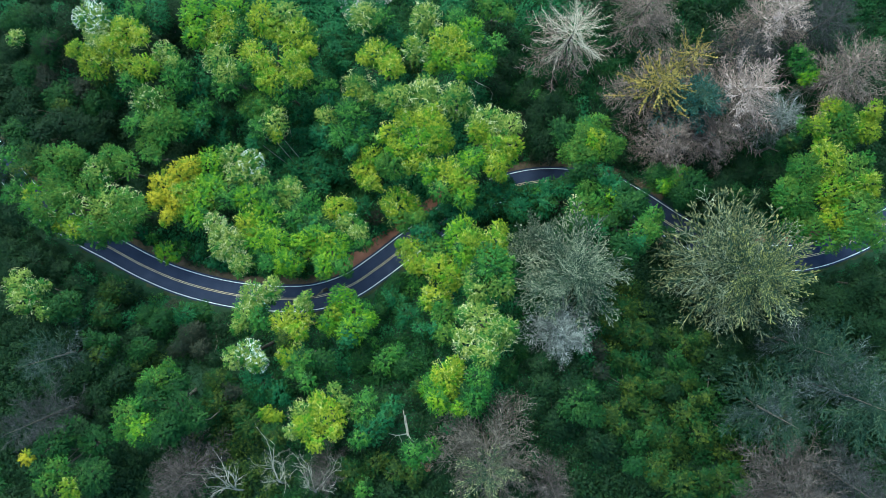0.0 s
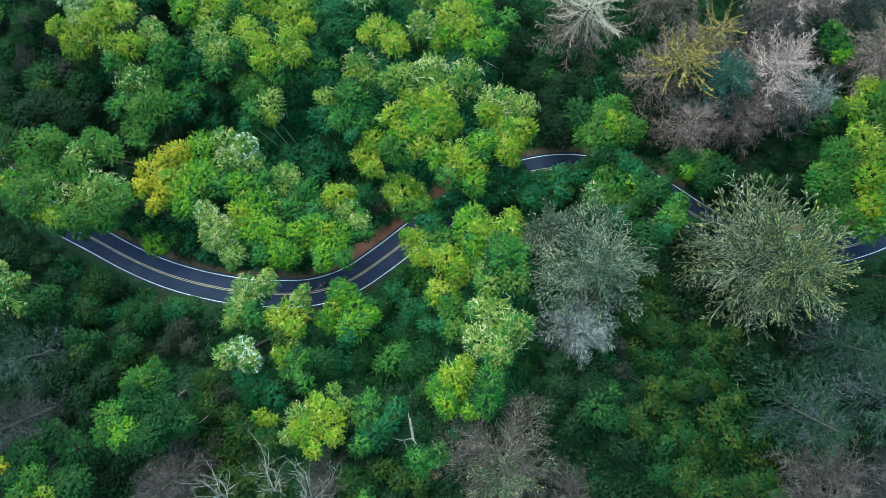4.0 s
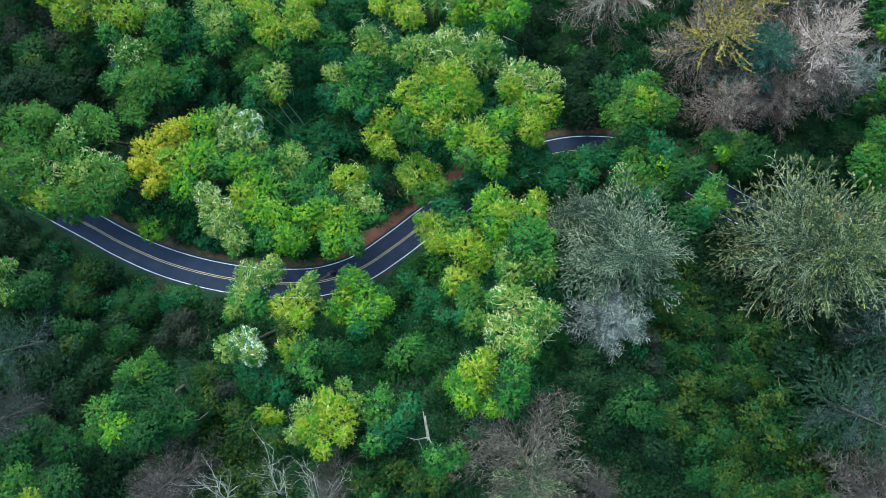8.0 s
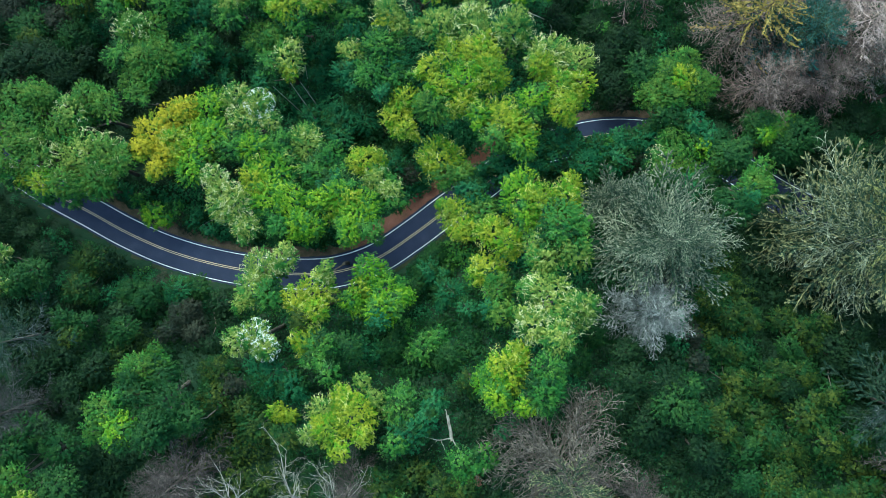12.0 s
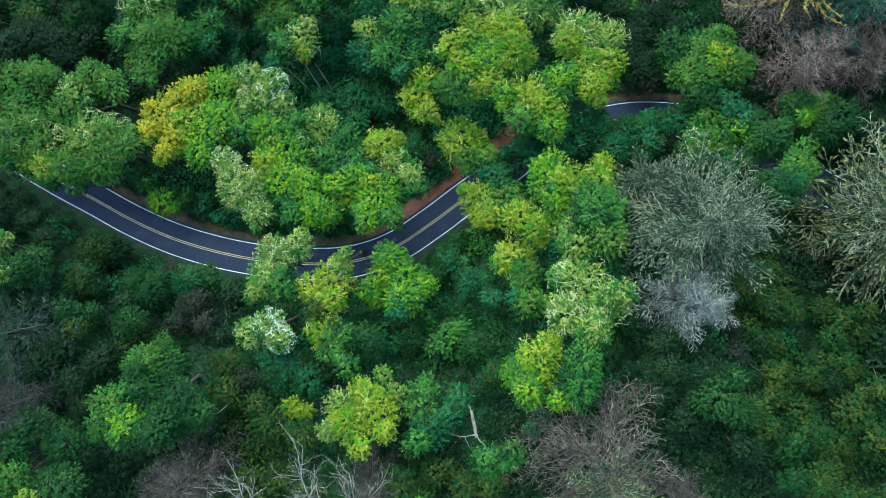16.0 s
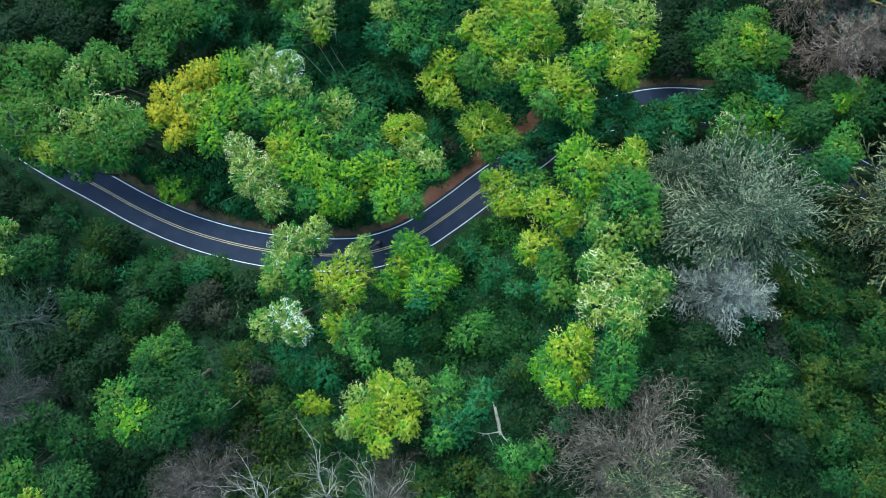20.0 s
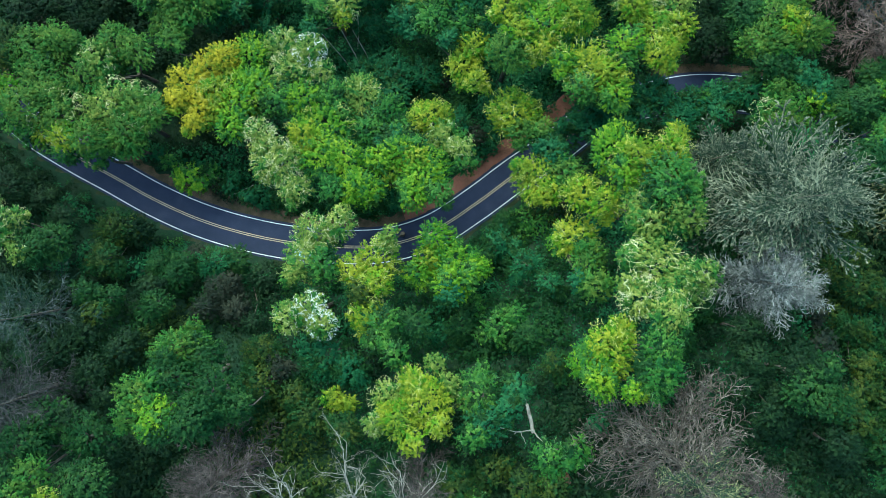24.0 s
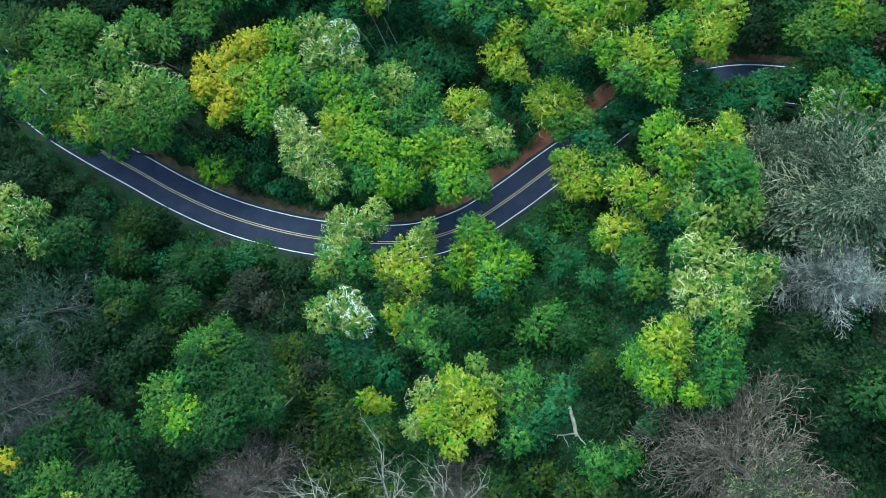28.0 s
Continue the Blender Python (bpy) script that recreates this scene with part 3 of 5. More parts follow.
def bare_tree(x, y, height, spread, tint, label, lean=(0, 0)):
    """A leafless broadleaf with pale forking branches."""
    z0 = floor_at(x, y)
    rng = np.random.default_rng(int(abs(x * 37 + y * 411)) % 99991)
    tree = new("bare_tree")
    tree.location = (x, y, z0)
    trunk = Wood()
    h = height * 0.4
    foot, fork = np.array([0, 0, -1.5]), np.array([lean[0] * 0.4, lean[1] * 0.4, h])
    trunk.add([foot, foot * 0.3 + fork * 0.3, fork], [0.32, 0.26, 0.18], 8)
    child("trunk", trunk.mesh("trunk", DEAD_BARK), tree)
    for b in range(5):
        limb = Wood()

        def grow(p, d, length, width, level):
            q = p + d * length * 0.5 + rng.normal(size=3) * length * 0.05
            e = q + (d + 0.22 * rng.normal(size=3)) * length * 0.5
            limb.add([p, q, e], [width, width * 0.8, width * 0.45])
            if level:
                for i in range(4):
                    at = (q, e, (q + e) / 2, (p + q) / 2)[i]
                    side = d + 0.5 * rng.normal(size=3)
                    grow(at, side / np.linalg.norm(side), length * 0.5, width * 0.5, level - 1)
        a = 2 * math.pi * (b + rng.random() * 0.5) / 5
        out = np.array([math.cos(a) * spread + lean[0], math.sin(a) * spread + lean[1], (height - h) * rng.uniform(0.6, 1.0)])
        length = np.linalg.norm(out) * 0.85
        grow(fork, out / np.linalg.norm(out), length * 0.75, 0.095, 3)
        child("limb", limb.mesh("limb", WOOD[tint]), tree)
    return tagged(tree, label, "tree", "bare trees")


broadleaf(-87.4, 43.8, [("pale", -0.6, 6.6, 16.3, 3.9, 4), ("pale", 1.2, 2.2, 16.1, 3.5, 2), ("yellow", -3.6, -0.8, 17.5, 2.1, 0), ("yellow", -0.6, -3.7, 15.9, 3.9, 0), ("yellow", 4.4, 0.0, 17.0, 3.6, 3), ("olive", -2.7, -4.6, 7.0, 3.8, 0)])
broadleaf(-78.0, 41.7, [("yellow", -1.7, 5.8, 16.5, 3.6, 3), ("yellow", 2.0, 4.3, 17.8, 2.8, 3), ("yellow", -1.7, -2.0, 16.6, 3.2, 3), ("yellow", 3.1, -2.9, 18.1, 3.2, 0), ("mid", -0.4, -5.8, 16.3, 3.2, 0)])
broadleaf(-68.6, 39.4, [("pale", -2.1, 3.2, 16.7, 2.9, 1), ("pale", 0.1, 0.6, 17.1, 2.6, 0), ("mid", 0.3, -2.1, 16.5, 3.6, 0), ("mid", 2.1, -0.3, 15.7, 2.6, 0)])
broadleaf(-76.2, 53.3, [("teal", -1.3, 0.1, 9.0, 4.7, 0), ("dark", 2.0, 0.4, 4.0, 4.9, 0), ("mid", -2.1, -0.9, 16.8, 3.2, 0)])
broadleaf(-58.4, 49.7, [("bright", -5.0, 2.0, 16.8, 4.5, 0), ("yellow", 1.3, -0.2, 15.9, 4.6, 3), ("bright", -5.4, -3.3, 18.7, 2.8, 0), ("yellow", -1.5, -4.0, 16.5, 3.3, 3), ("mid", 4.9, -1.1, 15.1, 4.6, 0), ("bright", 2.3, 4.0, 16.1, 3.7, 0)])
broadleaf(-56.6, 38.4, [("pale", -1.2, 3.0, 17.1, 3.6, 1), ("pale", 0.9, -0.3, 17.4, 3.6, 0), ("mid", 0.5, -3.2, 16.3, 3.3, 0)])
broadleaf(-47.3, 42.4, [("yellow", -1.3, 9.2, 15.9, 3.9, 0), ("yellow", 2.0, 6.7, 16.4, 3.3, 0), ("yellow", -3.1, 0.7, 16.5, 3.3, 3), ("yellow", -0.3, -1.9, 16.9, 3.2, 3), ("yellow", 2.3, -6.2, 18.7, 3.2, 0), ("mid", 4.5, -7.8, 16.9, 3.6, 0), ("mid", -4.3, -3.2, 16.5, 3.3, 0)])
broadleaf(-39.6, 45.4, [("yellow", -0.1, 1.5, 16.1, 4.5, 3), ("yellow", -0.4, -5.2, 18.2, 3.2, 3), ("yellow", 1.0, -7.8, 18.6, 2.8, 3), ("pale", -3.2, 7.1, 15.8, 3.3, 0), ("moss", 2.1, 2.1, 16.0, 2.9, 0), ("yellow", 3.4, -1.9, 19.3, 1.9, 0)])
broadleaf(-49.7, 31.7, [("moss", -1.4, 0.3, 12.3, 3.7, 0), ("moss", 2.4, -0.5, 14.4, 2.9, 0)])
broadleaf(-33.9, 32.5, [("mid", -1.1, 3.7, 12.3, 3.3, 0), ("teal", 0.8, 1.3, 11.8, 2.9, 0), ("pale", 1.2, -3.6, 13.2, 2.6, 0), ("teal", 0.7, -7.7, 13.4, 3.3, 0), ("teal", -1.3, 6.5, 12.1, 2.9, 0)])
broadleaf(-25.7, 28.0, [("pale", 0.5, 7.7, 13.7, 3.9, 1), ("yellow", -0.3, 6.0, 13.7, 2.2, 0), ("mid", -0.6, 1.1, 14.0, 3.9, 0), ("teal", 0.9, -1.5, 12.5, 4.5, 0), ("mid", -2.5, -3.4, 13.7, 3.9, 0), ("mid", 2.1, -4.6, 14.1, 3.2, 0), ("teal", -0.2, -8.1, 16.4, 2.1, 0)])
broadleaf(-20.0, 41.9, [("yellow", -0.7, 1.0, 15.6, 3.9, 3), ("yellow", 2.7, -1.8, 17.8, 2.8, 3), ("yellow", -3.8, -0.3, 18.2, 1.8, 0)])
broadleaf(-21.6, 50.2, [("pale", -2.7, 1.6, 15.7, 3.9, 1), ("teal", -1.9, -1.6, 11.5, 3.7, 0), ("teal", 3.3, -1.1, 10.1, 4.0, 0), ("mid", 1.1, 1.3, 15.3, 3.3, 0)])
broadleaf(-12.2, 43.3, [("pale", 0.6, 0.1, 17.9, 3.2, 1), ("yellow", -0.3, 1.4, 18.7, 1.9, 0), ("olive", -1.5, 0.3, 6.7, 3.0, 0), ("yellow", 3.9, -3.5, 18.7, 1.5, 0)])
broadleaf(-1.1, 44.9, [("yellow", -3.6, 0.5, 16.8, 4.1, 3), ("bright", -4.8, -2.5, 16.4, 3.8, 0), ("mid", 2.2, -0.4, 16.3, 3.6, 0), ("yellow", -0.3, -2.1, 18.1, 3.2, 3), ("bright", 4.1, -4.6, 18.3, 3.2, 0), ("bright", 1.4, 3.3, 16.3, 3.8, 0), ("mid", 7.8, 0.3, 17.5, 2.5, 0), ("mid", -1.2, 6.2, 15.1, 3.8, 0), ("bright", 0.4, -5.8, 18.4, 2.5, 0)])
broadleaf(-8.1, 52.4, [("pale", -1.8, -1.0, 16.9, 3.8, 1), ("teal", 3.1, 1.8, 11.9, 2.9, 0)])
broadleaf(6.4, 53.9, [("moss", -1.1, 0.7, 16.1, 3.2, 0), ("moss", 2.2, -1.2, 16.9, 2.3, 0)])
broadleaf(-10.3, 25.6, [("pale", -5.1, 6.3, 17.7, 4.0, 0), ("pale", 1.1, 5.3, 16.0, 5.2, 2), ("yellow", 2.8, 0.7, 18.8, 3.9, 1), ("pale", 7.9, 5.9, 17.9, 4.0, 1), ("yellow", -2.5, 0.8, 18.2, 3.1, 0), ("yellow", -6.8, -1.8, 18.7, 2.7, 3), ("bright", 0.2, -4.3, 18.4, 4.7, 0), ("yellow", -4.7, -5.3, 20.1, 2.5, 0), ("yellow", 4.5, -3.2, 20.2, 3.7, 0), ("yellow", -0.4, -7.4, 19.3, 3.1, 3), ("moss", -5.9, -8.7, 18.9, 3.5, 0)])
broadleaf(-22.1, 17.0, [("yellow", -1.3, -0.8, 12.8, 3.2, 3), ("yellow", 1.2, -3.7, 15.0, 2.3, 3), ("yellow", 0.5, 2.6, 12.3, 3.2, 0)])
broadleaf(6.2, 22.6, [("pale", -1.7, 4.0, 16.2, 4.1, 1), ("yellow", -3.1, 1.6, 18.5, 3.1, 0), ("pale", 3.2, 3.2, 16.8, 3.7, 1), ("yellow", 3.9, -0.9, 17.6, 3.3, 0), ("yellow", 0.9, -2.3, 18.4, 3.1, 3), ("bright", -4.0, -4.3, 19.0, 3.4, 0), ("yellow", 0.9, -5.9, 20.3, 2.7, 0)])
broadleaf(-3.7, 14.3, [("yellow", -0.1, 0.9, 16.5, 4.3, 3), ("yellow", 2.7, -1.0, 18.2, 3.4, 3), ("bright", -3.8, 1.5, 16.9, 2.7, 0), ("bright", 3.9, -4.0, 18.8, 2.9, 0), ("mid", -1.2, -3.2, 18.7, 2.7, 0)])
broadleaf(-13.5, 6.9, [("yellow", -1.0, 1.0, 11.1, 4.6, 3), ("moss", 3.3, -1.5, 13.6, 2.3, 0), ("moss", 0.4, -2.2, 13.5, 2.5, 0)])
broadleaf(-7.6, -4.0, [("teal", -0.9, 5.7, 12.9, 2.8, 0), ("yellow", -2.7, 1.2, 11.4, 4.1, 3), ("yellow", -4.9, 2.4, 12.7, 2.3, 0), ("moss", 1.1, 2.6, 13.2, 3.1, 0), ("yellow", -1.3, -1.2, 15.0, 2.2, 0)])
broadleaf(3.5, -1.0, [("bright", -3.9, 2.2, 17.2, 4.1, 0), ("yellow", -0.8, 0.3, 20.1, 4.0, 3), ("yellow", 3.5, 1.5, 21.1, 3.2, 3), ("yellow", 4.2, 4.1, 20.6, 1.9, 0), ("bright", -3.2, -1.9, 21.6, 2.3, 0), ("mid", 2.3, -3.3, 24.0, 4.2, 0)])
broadleaf(2.8, -7.2, [("pale", 1.0, 0.4, 17.5, 3.8, 0), ("pale", 5.4, -1.0, 20.7, 3.4, 0), ("yellow", -4.7, 0.2, 16.2, 2.9, 0), ("yellow", -7.7, 1.7, 13.5, 3.0, 3), ("pale", 1.0, -2.3, 20.2, 2.9, 0), ("pale", 4.3, 1.7, 20.1, 2.3, 1)])
broadleaf(-4.4, -15.0, [("yellow", -0.8, 2.9, 10.3, 3.4, 3), ("pale", -2.7, 3.9, 9.8, 1.7, 0), ("moss", 0.9, -0.4, 13.4, 2.9, 0), ("moss", 1.6, -3.8, 16.1, 2.5, 0), ("teal", -0.5, -3.3, 14.5, 2.1, 0)])
broadleaf(5.0, -17.9, [("pale", -1.1, 2.5, 14.4, 4.4, 1), ("pale", -3.2, -2.1, 16.5, 3.1, 2), ("pale", 2.2, -0.5, 16.7, 3.8, 1), ("pale", -0.0, -3.7, 19.6, 2.8, 0), ("pale", 4.0, 1.4, 19.2, 2.4, 1)])
broadleaf(-0.7, -28.0, [("yellow", -1.7, 0.9, 15.7, 4.1, 0), ("bright", -3.8, -0.6, 15.3, 3.6, 0), ("yellow", -0.4, 3.1, 15.5, 2.4, 3), ("mid", 4.7, 1.4, 17.4, 3.6, 0), ("mid", 3.7, -1.4, 19.8, 3.1, 0), ("bright", -3.2, -2.6, 18.2, 2.6, 0), ("bright", 0.8, -3.5, 18.9, 1.9, 0)])
broadleaf(-94.2, 24.7, [("dark", -1.5, 1.3, 10.6, 4.6, 0), ("dark", 3.0, 0.6, 10.9, 3.9, 0), ("dark", -6.3, -1.1, 12.5, 3.3, 0), ("dark", 4.9, -2.2, 9.9, 3.3, 0)])
broadleaf(-95.3, 15.4, [("olive", -4.2, 1.9, 15.0, 3.5, 3), ("moss", 0.1, 0.7, 14.9, 4.4, 0), ("moss", 4.3, 2.1, 14.9, 3.8, 0), ("olive", -5.5, -1.4, 16.9, 2.8, 0), ("moss", 2.1, -3.7, 15.3, 3.8, 0)])
broadleaf(-81.3, 14.8, [("pale", -1.8, -0.2, 17.7, 3.3, 1), ("moss", 0.6, 2.2, 17.1, 3.8, 0), ("moss", -3.4, -3.7, 18.2, 3.1, 0), ("moss", 4.6, 1.0, 17.9, 3.1, 0)])
broadleaf(-92.1, 5.7, [("moss", -2.4, 0.1, 15.5, 4.0, 0), ("yellow", -6.3, 3.0, 14.8, 2.5, 0), ("moss", 2.6, -1.0, 14.4, 4.4, 1), ("yellow", 3.8, -4.4, 15.9, 2.7, 0), ("moss", -0.0, 2.7, 14.6, 3.5, 0)])
broadleaf(-78.6, 4.5, [("pale", -2.4, 1.6, 15.8, 5.0, 1), ("moss", 2.5, 1.7, 16.9, 4.1, 1), ("moss", -4.5, -3.5, 19.0, 3.2, 0), ("moss", 1.4, -2.7, 17.7, 3.7, 0), ("moss", 5.6, 0.5, 18.3, 2.7, 0)])
broadleaf(-72.3, 26.5, [("moss", -1.9, 4.6, 16.0, 3.8, 1), ("mid", -3.9, -0.8, 17.5, 3.2, 0), ("moss", 1.5, -0.8, 17.4, 3.8, 3), ("moss", -1.2, -4.4, 15.9, 3.6, 0), ("moss", 3.2, -0.4, 15.6, 3.9, 0), ("moss", 1.3, 5.6, 15.1, 3.2, 0), ("moss", 0.4, -8.0, 18.4, 2.3, 0)])
broadleaf(-65.2, 30.8, [("teal", -1.3, 2.6, 10.2, 4.0, 0), ("teal", 0.6, 4.9, 12.2, 3.3, 0), ("teal", -1.4, -3.7, 11.4, 4.0, 0), ("mid", 2.3, -0.4, 12.6, 2.9, 0), ("teal", 2.2, -5.1, 13.0, 2.6, 0)])
broadleaf(-63.2, 10.6, [("amber", -5.7, 0.5, 15.4, 3.8, 0), ("amber", -3.1, -3.1, 16.6, 3.3, 0), ("amber", -3.4, -6.6, 19.2, 2.1, 0), ("amber", 0.1, 5.5, 16.3, 3.1, 0), ("amber", -2.5, 3.5, 14.9, 3.1, 0), ("bright", 4.0, 6.1, 13.5, 3.9, 0), ("bright", 2.5, -1.9, 15.2, 4.4, 3), ("bright", 2.6, -6.5, 18.0, 3.1, 0), ("bright", 5.7, 0.7, 16.4, 3.2, 0), ("amber", -6.8, -2.5, 18.5, 2.3, 0), ("yellow", -0.8, -0.8, 17.2, 2.8, 3)])
broadleaf(-51.6, 14.3, [("pale", -2.4, 4.4, 15.1, 2.8, 1), ("pale", 0.0, -0.2, 15.4, 3.8, 2), ("pale", 2.7, 3.1, 17.0, 2.6, 4), ("pale", 5.0, -0.0, 16.9, 2.0, 1), ("mid", -1.9, -5.5, 17.4, 3.2, 0)])
broadleaf(-53.1, -1.2, [("pale", -2.7, 4.2, 17.3, 2.5, 2), ("pale", 0.2, -0.4, 17.0, 3.7, 2), ("pale", 3.4, -4.7, 17.6, 2.7, 1), ("pale", -1.2, 1.7, 17.2, 3.1, 1)])
broadleaf(-45.2, 2.5, [("bright", -4.3, 6.4, 15.4, 3.8, 0), ("bright", -0.3, 2.0, 15.2, 4.4, 3), ("bright", -0.9, -2.4, 17.0, 4.4, 0), ("bright", 3.6, -3.6, 17.7, 3.7, 0), ("yellow", -3.5, 0.6, 17.9, 3.1, 0), ("mid", 0.5, 7.2, 14.9, 3.2, 0), ("bright", 5.9, -7.5, 19.6, 3.0, 0), ("mid", 2.1, -8.6, 19.5, 2.5, 0)])
broadleaf(-37.2, 7.0, [("pale", -2.6, 2.9, 14.1, 3.6, 0), ("mid", 1.5, 0.4, 14.7, 3.8, 0), ("pale", -4.6, 4.2, 14.1, 2.3, 0), ("mid", 4.2, -2.5, 16.1, 2.5, 0), ("mid", -0.9, -2.6, 15.6, 3.2, 0), ("teal", 2.6, -4.1, 17.2, 2.5, 0)])
broadleaf(-26.2, 3.2, [("yellow", -2.3, 3.7, 13.3, 3.6, 3), ("pale", 0.1, 0.6, 15.0, 2.5, 1), ("pale", 3.2, -1.3, 16.5, 2.3, 1), ("mid", -0.2, -2.9, 13.8, 3.0, 0), ("mid", 3.9, -4.0, 16.8, 2.0, 0)])
broadleaf(-31.7, -2.9, [("bright", -0.9, 3.3, 16.8, 3.7, 0), ("bright", 3.1, 0.1, 17.1, 4.3, 0), ("yellow", -2.4, 0.8, 16.5, 2.5, 0), ("bright", -4.1, 2.0, 17.6, 2.5, 0), ("bright", 1.4, -3.4, 18.9, 2.9, 0), ("bright", -5.8, -3.0, 17.1, 3.0, 0), ("mid", 5.1, -3.0, 19.0, 2.5, 0), ("yellow", 1.5, 2.7, 17.8, 2.2, 0)])
broadleaf(-46.3, 25.7, [("pale", 1.4, 0.9, 14.5, 3.3, 1), ("yellow", 2.0, -1.3, 15.2, 2.0, 0), ("mid", -1.8, -0.1, 15.3, 2.6, 0), ("pale", 2.6, 3.7, 15.5, 1.8, 1), ("teal", -3.2, -3.2, 14.4, 2.4, 0)])
broadleaf(-70.3, -4.3, [("bright", -0.1, 0.1, 8.1, 2.4, 0), ("bright", 1.7, -0.8, 7.5, 1.7, 0), ("bright", -2.2, 1.1, 7.5, 1.5, 0)])
broadleaf(-45.1, -21.1, [("pale", -0.3, 7.7, 16.6, 3.7, 1), ("pale", -1.9, 4.0, 17.1, 3.4, 0), ("pale", 3.9, 9.7, 18.3, 2.4, 1), ("mid", 1.6, 2.8, 18.8, 3.1, 0), ("pale", -3.8, 1.4, 18.2, 1.9, 0)])
broadleaf(-35.7, -20.5, [("yellow", 0.5, 3.8, 17.7, 3.4, 3), ("pale", 1.4, 6.2, 18.9, 1.9, 1), ("yellow", -3.0, 1.5, 18.4, 3.0, 3), ("yellow", 0.5, 0.1, 20.2, 2.6, 3), ("olive", -1.9, -1.1, 20.5, 2.4, 0), ("pale", 2.4, 8.1, 19.8, 1.4, 0)])
broadleaf(-24.9, -17.4, [("bright", -1.6, 4.4, 15.2, 3.1, 0), ("bright", 1.6, 0.8, 14.5, 4.2, 0), ("bright", -3.9, -1.2, 15.0, 3.4, 0), ("yellow", -2.9, 1.2, 15.1, 2.5, 0), ("bright", 1.7, -2.1, 19.1, 3.3, 0), ("bright", 5.3, -0.1, 18.5, 2.2, 0), ("teal", 0.9, -4.1, 20.4, 2.4, 0)])
broadleaf(-44.9, -25.3, [("pale", 0.4, 0.8, 19.3, 2.8, 4), ("pale", -2.6, -0.2, 20.5, 2.3, 1), ("pale", 2.7, -1.0, 20.8, 2.1, 4)])
broadleaf(-34.2, -27.0, [("yellow", -2.1, 1.5, 14.6, 3.0, 3), ("mid", 0.7, 0.9, 16.0, 2.8, 0), ("mid", -0.1, -1.2, 17.9, 2.1, 0), ("mid", 2.8, -3.0, 19.9, 2.3, 0)])
broadleaf(-42.0, -32.2, [("teal", -0.6, 0.1, 9.0, 4.0, 0), ("teal", 3.6, -1.4, 11.6, 3.0, 0), ("teal", -3.5, 1.6, 9.3, 2.4, 0)])
broadleaf(-28.5, -36.5, [("yellow", -0.0, 2.7, 13.6, 2.5, 3), ("yellow", 1.9, 0.2, 14.5, 3.8, 0), ("pale", -3.6, 0.7, 13.6, 2.7, 1), ("yellow", -1.8, -1.9, 16.1, 3.0, 0), ("pale", -5.0, -2.5, 15.4, 1.9, 1), ("pale", 2.9, 5.5, 12.9, 1.6, 1), ("pale", 4.8, 3.0, 13.6, 1.7, 0), ("yellow", 0.2, -4.4, 18.0, 1.8, 0), ("yellow", 3.9, -2.3, 17.1, 1.8, 3)])
broadleaf(-18.1, -37.0, [("mid", -1.6, 1.9, 9.1, 3.8, 0), ("pale", -4.1, 1.6, 9.0, 1.9, 1), ("teal", -0.1, -2.6, 10.4, 3.8, 0), ("teal", 4.1, 3.1, 9.6, 2.5, 0), ("mid", -2.2, -3.8, 12.9, 2.3, 0), ("teal", 3.2, 0.4, 10.7, 2.5, 0)])
broadleaf(-60.4, -35.5, [("moss", -5.7, -0.9, 18.3, 3.3, 0), ("bright", -3.1, -3.5, 20.0, 2.8, 0), ("moss", -2.2, 4.9, 13.5, 3.9, 0), ("deep", 1.0, 3.8, 13.3, 3.4, 0), ("deep", 4.1, -0.9, 16.6, 4.2, 0), ("deep", -1.9, 1.7, 17.0, 3.3, 0), ("deep", 7.6, -1.9, 17.7, 3.1, 0), ("deep", -2.2, -5.5, 20.6, 2.0, 0), ("moss", -6.5, -3.5, 20.4, 2.0, 0), ("deep", 2.4, -3.6, 20.1, 3.1, 0)])
broadleaf(-76.7, -44.9, [("amber", -9.0, -0.3, 13.8, 1.6, 0), ("deep", -5.1, 1.5, 12.6, 3.1, 0), ("deep", -2.7, 4.2, 10.1, 3.1, 0), ("deep", 3.8, 2.5, 10.9, 3.7, 0), ("dark", 6.1, 0.6, 10.7, 2.8, 0), ("moss", -2.5, -2.4, 14.2, 2.7, 0), ("moss", -3.9, -4.7, 16.2, 2.1, 0), ("yellow", 0.7, -5.4, 15.8, 2.2, 3), ("deep", 4.4, -3.2, 13.8, 3.6, 0), ("dark", 0.7, 4.9, 10.9, 2.2, 0), ("deep", -6.0, -2.6, 14.7, 2.0, 0)])
broadleaf(-92.8, -14.3, [("pale", -6.1, 2.4, 11.7, 3.4, 1), ("pale", -3.4, -1.1, 13.8, 3.4, 1), ("deep", -1.3, 0.4, 11.2, 3.4, 0), ("pale", -0.8, 1.9, 12.2, 2.0, 1), ("dark", 3.9, 2.0, 7.0, 2.8, 0), ("deep", 5.0, -1.7, 11.0, 3.7, 0), ("deep", 3.1, -2.8, 13.4, 3.0, 0), ("pale", 1.2, -3.5, 14.4, 1.8, 0)])
broadleaf(-66.9, -18.7, [("teal", 1.7, -0.2, 6.2, 3.7, 0), ("deep", 5.2, 0.9, 5.9, 2.6, 0), ("deep", -7.3, -0.3, 7.7, 2.9, 0)])
broadleaf(-81.1, -14.2, [("olive", -0.8, 0.9, 7.1, 4.3, 0), ("olive", -1.0, -4.6, 11.0, 3.2, 0), ("dark", 2.1, 0.8, 7.3, 3.0, 0)])
